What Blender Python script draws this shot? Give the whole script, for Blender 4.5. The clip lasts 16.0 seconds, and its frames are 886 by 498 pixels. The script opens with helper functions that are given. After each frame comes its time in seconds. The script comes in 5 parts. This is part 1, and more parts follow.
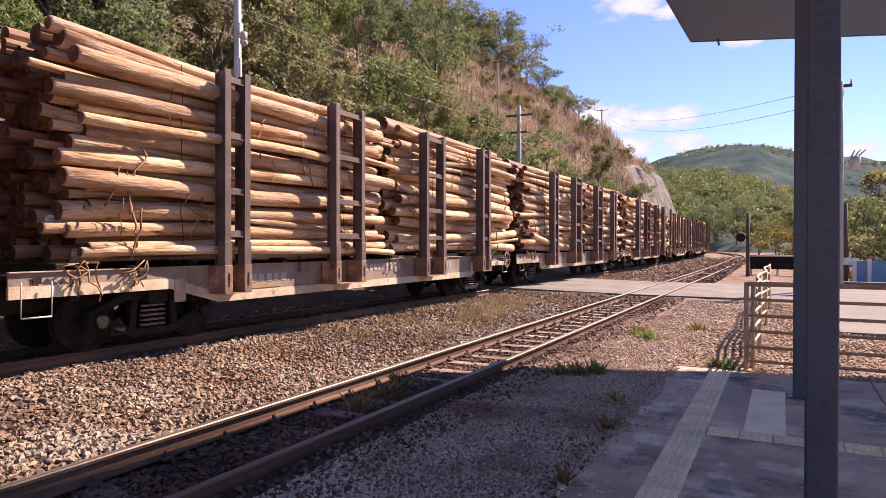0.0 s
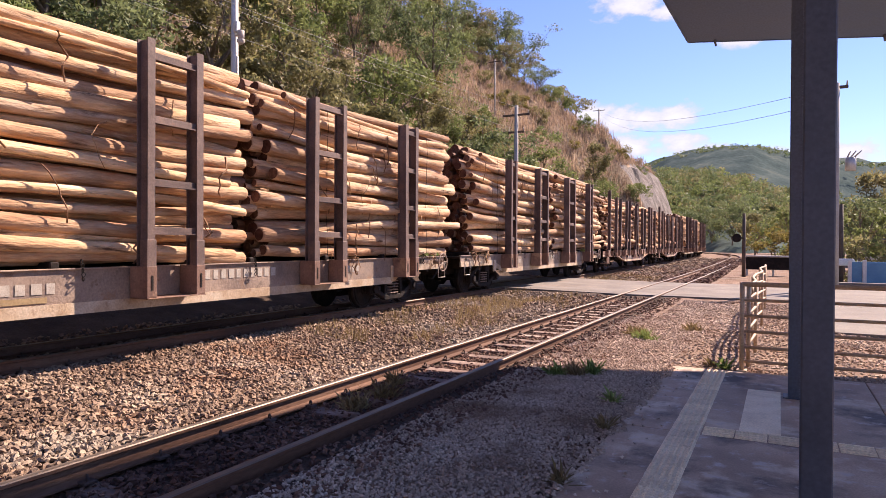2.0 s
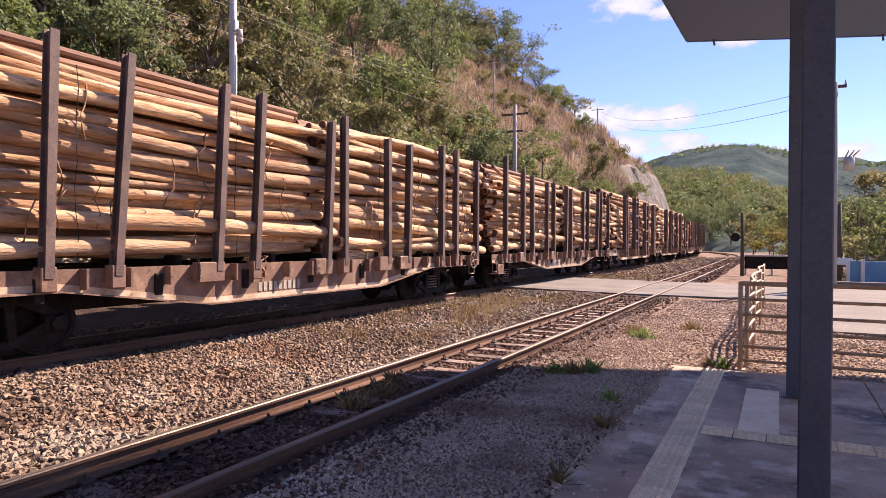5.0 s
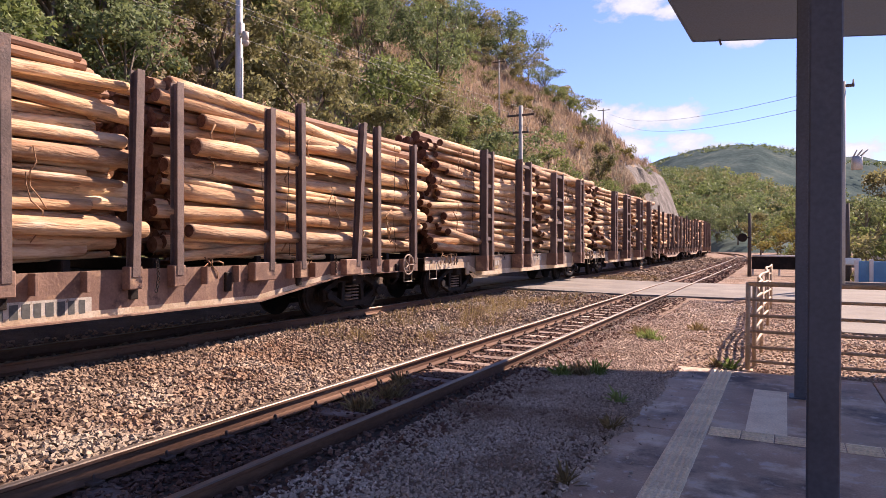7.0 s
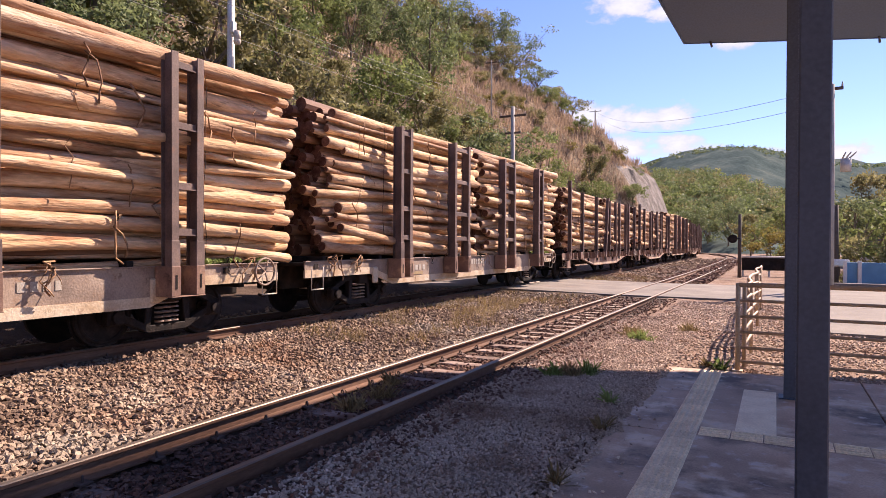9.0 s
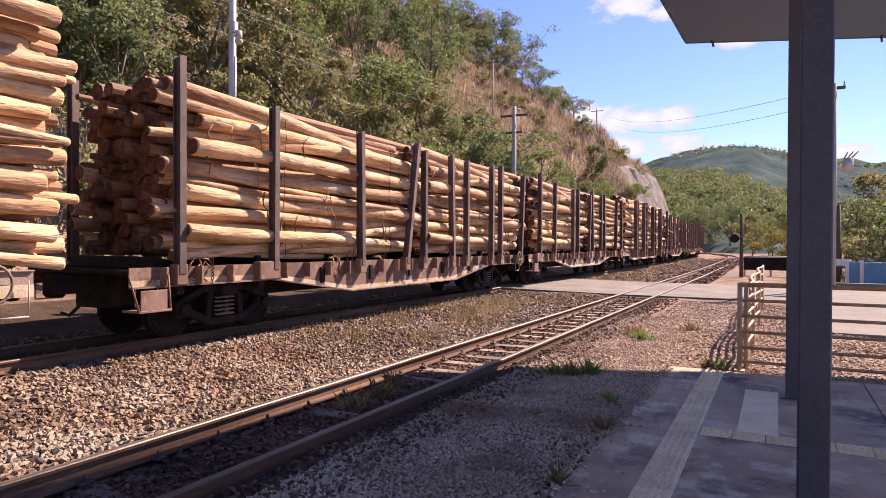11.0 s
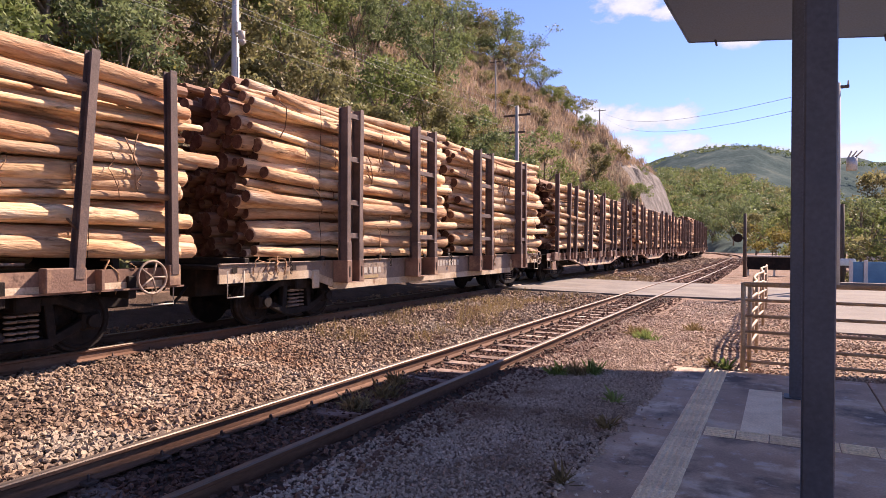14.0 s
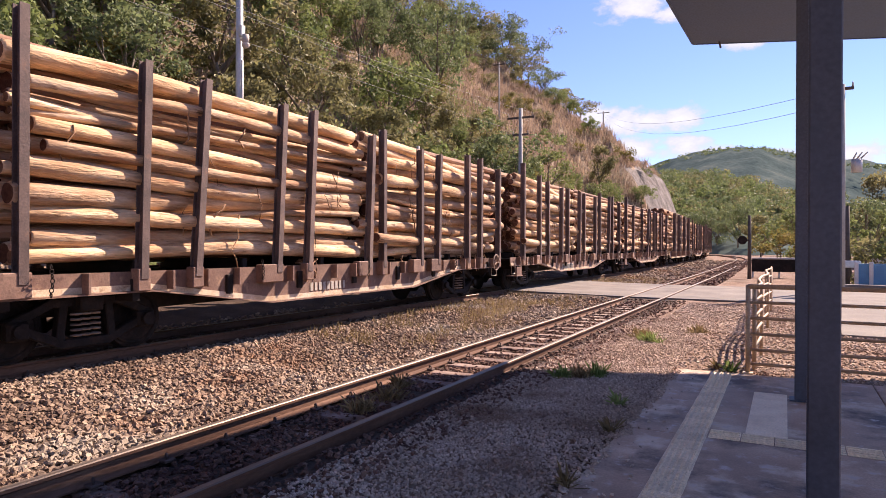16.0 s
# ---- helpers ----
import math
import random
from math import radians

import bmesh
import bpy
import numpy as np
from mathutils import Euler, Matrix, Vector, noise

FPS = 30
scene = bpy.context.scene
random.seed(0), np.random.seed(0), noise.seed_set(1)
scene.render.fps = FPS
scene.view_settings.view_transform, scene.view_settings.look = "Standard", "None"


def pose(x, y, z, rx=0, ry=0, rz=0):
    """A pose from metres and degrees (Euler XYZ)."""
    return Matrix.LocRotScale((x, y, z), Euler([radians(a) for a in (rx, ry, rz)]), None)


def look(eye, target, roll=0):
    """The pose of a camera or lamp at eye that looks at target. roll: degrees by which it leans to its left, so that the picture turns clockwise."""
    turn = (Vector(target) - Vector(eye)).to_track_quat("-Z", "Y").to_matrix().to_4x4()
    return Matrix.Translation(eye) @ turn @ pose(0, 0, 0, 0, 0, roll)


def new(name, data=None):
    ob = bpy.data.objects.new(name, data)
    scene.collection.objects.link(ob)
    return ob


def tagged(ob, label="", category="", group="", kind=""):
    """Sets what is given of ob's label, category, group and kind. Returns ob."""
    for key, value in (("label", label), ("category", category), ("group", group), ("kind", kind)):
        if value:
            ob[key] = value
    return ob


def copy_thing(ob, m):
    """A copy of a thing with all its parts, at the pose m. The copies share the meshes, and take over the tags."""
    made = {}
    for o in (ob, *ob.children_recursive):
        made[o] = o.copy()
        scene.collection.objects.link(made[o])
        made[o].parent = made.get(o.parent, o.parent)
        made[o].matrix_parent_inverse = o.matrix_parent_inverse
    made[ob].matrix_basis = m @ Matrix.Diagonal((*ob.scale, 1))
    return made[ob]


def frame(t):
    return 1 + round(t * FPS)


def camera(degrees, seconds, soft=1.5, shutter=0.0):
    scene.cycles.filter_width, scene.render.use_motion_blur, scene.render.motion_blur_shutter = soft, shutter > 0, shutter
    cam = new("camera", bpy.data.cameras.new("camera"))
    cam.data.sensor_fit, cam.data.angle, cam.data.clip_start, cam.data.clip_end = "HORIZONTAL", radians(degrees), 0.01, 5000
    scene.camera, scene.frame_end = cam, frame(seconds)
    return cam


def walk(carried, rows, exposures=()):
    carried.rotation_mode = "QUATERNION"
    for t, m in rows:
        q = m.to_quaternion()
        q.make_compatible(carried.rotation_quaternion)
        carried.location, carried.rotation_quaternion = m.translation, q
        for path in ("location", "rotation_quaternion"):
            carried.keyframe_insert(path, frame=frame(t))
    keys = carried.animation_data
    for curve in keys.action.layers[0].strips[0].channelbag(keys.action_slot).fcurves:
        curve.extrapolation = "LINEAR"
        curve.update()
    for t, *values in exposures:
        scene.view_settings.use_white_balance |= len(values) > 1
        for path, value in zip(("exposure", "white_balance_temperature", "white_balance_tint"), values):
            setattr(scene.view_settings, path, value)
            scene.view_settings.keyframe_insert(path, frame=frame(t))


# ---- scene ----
cam = camera(69.03, 16.0, soft=0.8)
EYE = (0.0, 0.0, 1.6)
SWAY = (
    (0.0, 27.900, -0.450, -0.100),
    (0.5, 27.711, -0.489, -0.102),
    (1.0, 27.666, -0.574, -0.167),
    (1.5, 27.688, -0.452, -0.181),
    (2.0, 27.610, -0.499, -0.298),
    (2.5, 27.785, -0.511, -0.262),
    (3.0, 27.799, -0.573, -0.247),
    (3.5, 27.570, -0.552, -0.257),
    (4.0, 27.477, -0.579, -0.306),
    (6.5, 27.786, -0.472, -0.174),
    (7.0, 28.025, -0.460, -0.133),
    (7.5, 27.901, -0.406, -0.190),
    (8.0, 27.466, -0.436, -0.232),
    (8.5, 27.278, -0.404, -0.364),
    (9.0, 27.305, -0.434, -0.302),
    (9.5, 27.476, -0.472, -0.288),
    (12.0, 27.410, -0.444, -0.310),
    (12.5, 27.775, -0.459, -0.286),
    (13.0, 27.844, -0.562, -0.267),
    (13.5, 27.889, -0.559, -0.194),
    (14.0, 27.687, -0.470, -0.241),
    (14.5, 27.638, -0.360, -0.176),
    (15.0, 27.836, -0.319, -0.151),
    (15.5, 27.962, -0.230, -0.122),
    (16.0, 28.020, -0.249, -0.161),
)
walk(cam, [(t, pose(*EYE, 90 + p, r, y)) for t, y, p, r in SWAY], exposures=((0, 1.42, 6250, 24), (16, 1.42, 6250, 24)))

# ---- light ----
SUN_WAY = Vector((0.46, 1.02, 1.0)).normalized()
sun = new("sun", bpy.data.lights.new("sun", "SUN"))
sun.data.energy, sun.data.angle, sun.data.color = 5.0, radians(0.53), (1.0, 0.83, 0.63)
sun.matrix_world = look((0, 0, 60), Vector((0, 0, 60)) - SUN_WAY)

CLOUDS = (  # azimuth from +y to the right, elevation, width, height in degrees
    (-14.6, 11.2, 3.4, 1.9), (-10.3, 10.6, 4.2, 1.9), (-11.5, 8.3, 4.6, 1.7), (-7.6, 8.2, 4.4, 1.7), (-1.5, 7.2, 5.0, 0.9),
    (-11.5, 19.6, 4.8, 1.9), (-8.6, 18.8, 2.6, 1.2), (-2.8, 16.1, 3.0, 0.9), (7.2, 16.2, 3.6, 2.0), (4.5, 7.0, 3.5, 1.4), (-15.5, 9.2, 3.0, 1.6), (-7.9, 10.6, 3.8, 1.8), (-5.8, 7.5, 4.0, 1.5), (-12.6, 10.4, 3.2, 1.8),
)


def build_world():
    w = bpy.data.worlds.new("sky")
    scene.world = w
    w.use_nodes = True
    nt = w.node_tree
    nt.nodes.clear()
    N = nt.nodes.new
    out, bg, sky = N("ShaderNodeOutputWorld"), N("ShaderNodeBackground"), N("ShaderNodeTexSky")
    sky.sky_type, sky.sun_disc = "NISHITA", False
    sky.sun_elevation = math.asin(SUN_WAY.z)
    sky.sun_rotation = math.atan2(SUN_WAY.x, SUN_WAY.y)
    sky.air_density, sky.dust_density, sky.ozone_density = 1.0, 0.0, 4.0
    bg.inputs["Strength"].default_value = 0.066
    tc, noise_t = N("ShaderNodeTexCoord"), N("ShaderNodeTexNoise")
    noise_t.inputs["Scale"].default_value = 23
    noise_t.inputs["Detail"].default_value = 8
    noise_t.inputs["Roughness"].default_value = 0.62
    stretch = N("ShaderNodeMapping")
    stretch.inputs["Scale"].default_value = (1, 1, 1.9)
    nt.links.new(tc.outputs["Generated"], stretch.inputs[0])
    nt.links.new(stretch.outputs[0], noise_t.inputs["Vector"])
    total = None
    for az, el, wd, ht in CLOUDS:
        c = Vector((math.sin(radians(az)) * math.cos(radians(el)), math.cos(radians(az)) * math.cos(radians(el)), math.sin(radians(el))))
        mp = N("ShaderNodeMapping")
        mp.vector_type = "TEXTURE"
        mp.inputs["Location"].default_value = c
        mp.inputs["Rotation"].default_value = (0, 0, -radians(az))
        mp.inputs["Scale"].default_value = (math.tan(radians(wd)), 1.0, math.tan(radians(ht)))
        ln, mr = N("ShaderNodeVectorMath"), N("ShaderNodeMapRange")
        ln.operation = "LENGTH"
        mr.inputs["From Min"].default_value, mr.inputs["From Max"].default_value = 1.0, 0.0
        nt.links.new(tc.outputs["Generated"], mp.inputs[0])
        nt.links.new(mp.outputs[0], ln.inputs[0])
        nt.links.new(ln.outputs["Value"], mr.inputs["Value"])
        if total is None:
            total = mr.outputs[0]
        else:
            mx = N("ShaderNodeMath")
            mx.operation = "MAXIMUM"
            nt.links.new(total, mx.inputs[0])
            nt.links.new(mr.outputs[0], mx.inputs[1])
            total = mx.outputs[0]
    add, edge = N("ShaderNodeMath"), N("ShaderNodeMapRange")
    add.operation = "MULTIPLY_ADD"
    nt.links.new(noise_t.outputs[0], add.inputs[0])
    add.inputs[1].default_value = 1.5
    nt.links.new(total, add.inputs[2])
    edge.inputs["From Min"].default_value, edge.inputs["From Max"].default_value = 1.08, 1.42
    nt.links.new(add.outputs[0], edge.inputs["Value"])
    shade = N("ShaderNodeMapRange")
    shade.inputs["From Min"].default_value, shade.inputs["From Max"].default_value = 1.1, 1.7
    shade.inputs["To Min"].default_value, shade.inputs["To Max"].default_value = 4.3, 5.9
    nt.links.new(add.outputs[0], shade.inputs["Value"])
    mix, hold = N("ShaderNodeMix"), N("ShaderNodeMath")
    mix.data_type = "RGBA"
    hold.operation = "MINIMUM"
    hold.inputs[1].default_value = 0.92
    gate = N("ShaderNodeMapRange")
    gate.inputs["From Min"].default_value, gate.inputs["From Max"].default_value = 0.0, 0.15
    nt.links.new(total, gate.inputs["Value"])
    both = N("ShaderNodeMath")
    both.operation = "MULTIPLY"
    nt.links.new(edge.outputs[0], both.inputs[0])
    nt.links.new(gate.outputs[0], both.inputs[1])
    nt.links.new(both.outputs[0], hold.inputs[0])
    nt.links.new(hold.outputs[0], mix.inputs["Factor"])
    cool = N("ShaderNodeMix")
    cool.data_type, cool.blend_type = "RGBA", "MULTIPLY"
    cool.inputs["Factor"].default_value = 1.0
    cool.inputs["B"].default_value = (0.96, 0.9, 1.06, 1)
    nt.links.new(sky.outputs[0], cool.inputs["A"])
    nt.links.new(cool.outputs["Result"], mix.inputs["A"])
    comb = N("ShaderNodeCombineColor")
    for i in range(3):
        nt.links.new(shade.outputs[0], comb.inputs[i])
    nt.links.new(comb.outputs[0], mix.inputs["B"])
    nt.links.new(mix.outputs["Result"], bg.inputs["Color"])
    nt.links.new(bg.outputs[0], out.inputs[0])


build_world()


# ---- materials ----
def surface(name, colours, scale=3.0, rough=0.8, metal=0.0, bump=0.2, fine=30.0, stretch=(1, 1, 1), spread=0.0, coords="Object", stains=None, bump_size=0.02, islands=False, detail=8, spec=0.5):
    """A noise-mixed surface: colours from dark to light, fine grain, optional stains (colour, scale, amount) and a spread of value per object."""
    m = bpy.data.materials.new(name)
    m.use_nodes = True
    nt = m.node_tree
    N, L = nt.nodes.new, nt.links.new
    b = nt.nodes["Principled BSDF"]
    tc, mp = N("ShaderNodeTexCoord"), N("ShaderNodeMapping")
    mp.inputs["Scale"].default_value = stretch
    L(tc.outputs[coords], mp.inputs[0])
    vec = mp.outputs[0]
    info = N("ShaderNodeObjectInfo")
    if spread:
        off = N("ShaderNodeVectorMath")
        off.operation = "MULTIPLY_ADD"
        off.inputs[1].default_value = (37, 53, 71)
        cr = N("ShaderNodeCombineXYZ")
        for i in range(3):
            L(info.outputs["Random"], cr.inputs[i])
        L(cr.outputs[0], off.inputs[0])
        L(vec, off.inputs[2])
        vec = off.outputs[0]
    n1, n2 = N("ShaderNodeTexNoise"), N("ShaderNodeTexNoise")
    n1.inputs["Scale"].default_value, n1.inputs["Detail"].default_value, n1.inputs["Roughness"].default_value = scale, detail, 0.6
    n2.inputs["Scale"].default_value, n2.inputs["Detail"].default_value = fine, 5
    L(vec, n1.inputs["Vector"])
    L(vec, n2.inputs["Vector"])
    ramp = N("ShaderNodeValToRGB")
    el = ramp.color_ramp.elements
    while len(el) < len(colours):
        el.new(0.5)
    for i, c in enumerate(colours):
        el[i].position = 0.3 + 0.4 * i / max(1, len(colours) - 1)
        el[i].color = (*c, 1)
    L(n1.outputs[0], ramp.inputs[0])
    col = ramp.outputs[0]
    grain = N("ShaderNodeMapRange")
    grain.inputs["From Min"].default_value, grain.inputs["From Max"].default_value = 0.25, 0.75
    grain.inputs["To Min"].default_value, grain.inputs["To Max"].default_value = 0.78, 1.2
    L(n2.outputs[0], grain.inputs["Value"])
    hs = N("ShaderNodeHueSaturation")
    L(col, hs.inputs["Color"])
    val = grain.outputs[0]
    if spread:
        sr = N("ShaderNodeMapRange")
        sr.inputs["To Min"].default_value, sr.inputs["To Max"].default_value = 1 - spread, 1 + spread
        geo = N("ShaderNodeNewGeometry")
        L(geo.outputs["Random Per Island"] if islands else info.outputs["Random"], sr.inputs["Value"])
        mu = N("ShaderNodeMath")
        mu.operation = "MULTIPLY"
        L(val, mu.inputs[0])
        L(sr.outputs[0], mu.inputs[1])
        val = mu.outputs[0]
        hr = N("ShaderNodeMapRange")
        hr.inputs["To Min"].default_value, hr.inputs["To Max"].default_value = 0.5 - 0.018 * spread, 0.5 + 0.018 * spread
        L(sr.inputs["Value"].links[0].from_socket, hr.inputs["Value"])
        L(hr.outputs[0], hs.inputs["Hue"])
    L(val, hs.inputs["Value"])
    col = hs.outputs[0]
    for colour, sc, amount in stains or ():
        ns, mr, mx = N("ShaderNodeTexNoise"), N("ShaderNodeMapRange"), N("ShaderNodeMix")
        ns.inputs["Scale"].default_value, ns.inputs["Detail"].default_value, ns.inputs["Roughness"].default_value = sc, 7, 0.65
        L(vec, ns.inputs["Vector"])
        mr.inputs["From Min"].default_value, mr.inputs["From Max"].default_value = 0.68 - 0.3 * amount, 0.8 - 0.3 * amount
        L(ns.outputs[0], mr.inputs["Value"])
        mx.data_type = "RGBA"
        mx.inputs["B"].default_value = (*colour, 1)
        L(mr.outputs[0], mx.inputs["Factor"])
        L(col, mx.inputs["A"])
        col = mx.outputs["Result"]
    L(col, b.inputs["Base Color"])
    rr = N("ShaderNodeMapRange")
    rr.inputs["To Min"].default_value, rr.inputs["To Max"].default_value = max(0.05, rough - 0.15), min(1, rough + 0.15)
    L(n1.outputs[0], rr.inputs["Value"])
    L(rr.outputs[0], b.inputs["Roughness"])
    b.inputs["Metallic"].default_value = metal
    b.inputs["Specular IOR Level"].default_value = spec
    if bump:
        bp = N("ShaderNodeBump")
        bp.inputs["Strength"].default_value = bump
        bp.inputs["Distance"].default_value = bump_size
        L(n2.outputs[0], bp.inputs["Height"])
        L(bp.outputs[0], b.inputs["Normal"])
    return m


def leafy(name, colours, spread=0.35):
    m = surface(name, colours, scale=0.35, rough=0.6, bump=0, fine=6, spread=spread, islands=True, coords="Object", spec=0.25)
    nt = m.node_tree
    b, out = nt.nodes["Principled BSDF"], nt.nodes["Material Output"]
    tr, mx = nt.nodes.new("ShaderNodeBsdfTranslucent"), nt.nodes.new("ShaderNodeMixShader")
    mx.inputs[0].default_value = 0.4
    nt.links.new(b.inputs["Base Color"].links[0].from_socket, tr.inputs[0])
    nt.links.new(b.outputs[0], mx.inputs[1])
    nt.links.new(tr.outputs[0], mx.inputs[2])
    nt.links.new(mx.outputs[0], out.inputs[0])
    return m


LOG = surface("debarked_log", [(0.28, 0.145, 0.074), (0.55, 0.35, 0.198), (0.69, 0.5, 0.325)], scale=2.2, rough=0.85, bump=1.0, fine=17, stretch=(2.2, 0.34, 2.2), spread=0.34, stains=[((0.38, 0.19, 0.098), 2.1, 0.5), ((0.62, 0.47, 0.33), 1.6, 0.42), ((0.11, 0.06, 0.032), 5, 0.34)], bump_size=0.022, spec=0.2)
# Cut ends coloured dark to hold the shade of the gaps between stacks.
LOG_END_SHADED = surface("shaded_log_end", [(0.06, 0.025, 0.015), (0.13, 0.06, 0.036), (0.22, 0.12, 0.075)], scale=7, rough=0.95, bump=0.5, fine=60, spread=0.4, spec=0.1)
# Darker copy of the log wood, with the stack's inner shade in its colour.
LOG_CORE_SHADED = surface("log_core", [(0.14, 0.06, 0.032), (0.36, 0.2, 0.11)], scale=2.2, rough=0.8, bump=0.4, fine=24, stretch=(1.5, 0.16, 1.5), spread=0.3, islands=True)
BARK = surface("bark_strip", [(0.16, 0.08, 0.04), (0.36, 0.21, 0.11)], scale=8, rough=0.9, bump=0.5, fine=50, spread=0.3)
RUST = surface("stanchion_steel", [(0.075, 0.048, 0.04), (0.13, 0.085, 0.07), (0.19, 0.127, 0.102)], scale=2.5, rough=0.7, metal=0.1, bump=0.3, fine=40, spread=0.2, stains=[((0.2, 0.1, 0.06), 5, 0.25)])
OXIDE = surface("oxide_red_sill", [(0.13, 0.066, 0.043), (0.205, 0.115, 0.078), (0.28, 0.172, 0.12)], scale=1.6, rough=0.75, bump=0.25, fine=35, spread=0.1, stains=[((0.42, 0.26, 0.15), 2.2, 0.4), ((0.07, 0.035, 0.025), 4, 0.3)])
GREYSILL = surface("grey_brown_sill", [(0.17, 0.12, 0.09), (0.27, 0.195, 0.145), (0.36, 0.27, 0.2)], scale=1.8, rough=0.75, bump=0.25, fine=35, spread=0.15, stains=[((0.3, 0.17, 0.09), 2.5, 0.35), ((0.06, 0.04, 0.03), 5, 0.25)])
CREAM = surface("dusty_cream_flange", [(0.4, 0.27, 0.15), (0.55, 0.42, 0.28), (0.66, 0.56, 0.42)], scale=2.4, rough=0.8, bump=0.25, fine=40, spread=0.15, stains=[((0.24, 0.13, 0.07), 4, 0.3)])
# Grimy steel and castings, both coloured darker for the shade beneath the wagons.
DARKSTEEL = surface("grimy_shaded_steel", [(0.01, 0.008, 0.007), (0.022, 0.016, 0.013), (0.045, 0.03, 0.024)], scale=5, rough=0.75, metal=0.15, bump=0.3, fine=50, spec=0.2)
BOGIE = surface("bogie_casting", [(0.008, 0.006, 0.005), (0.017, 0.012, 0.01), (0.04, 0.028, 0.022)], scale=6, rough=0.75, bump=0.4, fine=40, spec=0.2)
PALE = surface("faded_white_paint", [(0.36, 0.31, 0.25), (0.52, 0.46, 0.38)], scale=9, rough=0.7, bump=0.1, fine=60, stains=[((0.2, 0.13, 0.09), 14, 0.35)])
LETTER = surface("dark_lettering", [(0.05, 0.05, 0.045), (0.1, 0.095, 0.085)], scale=20, rough=0.7, bump=0)
YELLOW_MARK = surface("ochre_paint", [(0.26, 0.17, 0.08), (0.38, 0.27, 0.13)], scale=8, rough=0.7, bump=0.1)
RAIL_SIDE = surface("rusty_rail", [(0.07, 0.034, 0.021), (0.135, 0.07, 0.044), (0.22, 0.128, 0.085)], scale=1.2, rough=0.8, bump=0.25, fine=50, stretch=(1, 0.25, 1), stains=[((0.1, 0.05, 0.03), 2, 0.3)], spec=0.2)
RAIL_TOP = surface("worn_rail_head", [(0.13, 0.095, 0.07), (0.25, 0.2, 0.16)], scale=3, rough=0.55, metal=0.7, bump=0.05, fine=20, stretch=(1, 0.1, 1))
SLEEPER = surface("dusty_sleeper", [(0.12, 0.07, 0.048), (0.22, 0.142, 0.104), (0.36, 0.27, 0.21)], scale=2.5, rough=0.9, bump=0.4, fine=30, spread=0.2)
CLIP = surface("rail_clip", [(0.06, 0.035, 0.025), (0.12, 0.075, 0.055)], scale=9, rough=0.8, metal=0.2, bump=0.2)
STONE = surface("ballast_stone", [(0.135, 0.083, 0.054), (0.24, 0.165, 0.113), (0.385, 0.3, 0.222)], scale=0.5, rough=0.9, bump=0.4, fine=45, spread=0.42, islands=True, stains=[((0.25, 0.14, 0.08), 0.4, 0.5), ((0.27, 0.225, 0.175), 0.25, 0.42)], spec=0.25)
STONE_RED = surface("iron_stained_stone", [(0.08, 0.038, 0.027), (0.15, 0.08, 0.055), (0.24, 0.14, 0.1)], scale=0.8, rough=0.9, bump=0.4, fine=45, spread=0.4, islands=True, spec=0.25)
GRAVEL = surface("grey_gravel", [(0.32, 0.22, 0.155), (0.46, 0.345, 0.26), (0.6, 0.475, 0.375)], scale=0.8, rough=0.9, bump=0.4, fine=45, spread=0.28, islands=True, stains=[((0.22, 0.125, 0.08), 0.9, 0.45)], spec=0.2)
SOIL = surface("gravelly_soil", [(0.125, 0.07, 0.046), (0.215, 0.138, 0.096), (0.31, 0.225, 0.168)], scale=0.9, rough=0.95, bump=1.0, fine=22, coords="Object", stains=[((0.2, 0.15, 0.112), 0.4, 0.5)], bump_size=0.06, detail=12, spec=0.15)
# Dark fines, coloured darker still for shade between stones and behind the train.
BED = surface("shade_dark_fines", [(0.035, 0.022, 0.016), (0.07, 0.045, 0.032), (0.11, 0.075, 0.055)], scale=1.5, rough=0.95, bump=1.0, fine=26, bump_size=0.05, spec=0.15)
HILLSOIL = surface("dry_hill_grass", [(0.17, 0.145, 0.08), (0.28, 0.215, 0.145), (0.38, 0.295, 0.215)], scale=0.12, rough=0.95, bump=1.0, fine=2.5, coords="Object", stains=[((0.3, 0.17, 0.1), 0.09, 0.4), ((0.08, 0.1, 0.03), 0.15, 0.4)], bump_size=0.3, detail=12, spec=0.1)
ROCK = surface("grey_outcrop", [(0.07, 0.058, 0.05), (0.15, 0.128, 0.112), (0.26, 0.23, 0.205)], scale=0.45, rough=0.9, bump=1.0, fine=3, bump_size=0.25, detail=12, stains=[((0.12, 0.08, 0.06), 0.5, 0.35)], spec=0.2)
# Scrub green paled towards blue: distance haze is mixed into the base colour.
FARHILL = surface("haze_tinted_far_hill", [(0.045, 0.065, 0.064), (0.075, 0.1, 0.095), (0.12, 0.14, 0.122)], scale=0.03, rough=1, bump=0.45, fine=0.25, bump_size=2.0, detail=12, spec=0.0)
CONCRETE = surface("platform_concrete", [(0.27, 0.16, 0.1), (0.42, 0.27, 0.175), (0.55, 0.385, 0.265)], scale=1.1, rough=0.62, bump=0.2, fine=60, stains=[((0.64, 0.485, 0.35), 1.5, 0.5), ((0.09, 0.055, 0.04), 0.8, 0.58), ((0.5, 0.39, 0.32), 6, 0.4)], detail=12, bump_size=0.006, spec=0.25)
ROADCONC = surface("crossing_concrete", [(0.125, 0.105, 0.09), (0.18, 0.156, 0.134), (0.235, 0.208, 0.18)], scale=0.8, rough=0.85, bump=0.3, fine=30, stains=[((0.25, 0.19, 0.15), 0.7, 0.35)], spec=0.2)
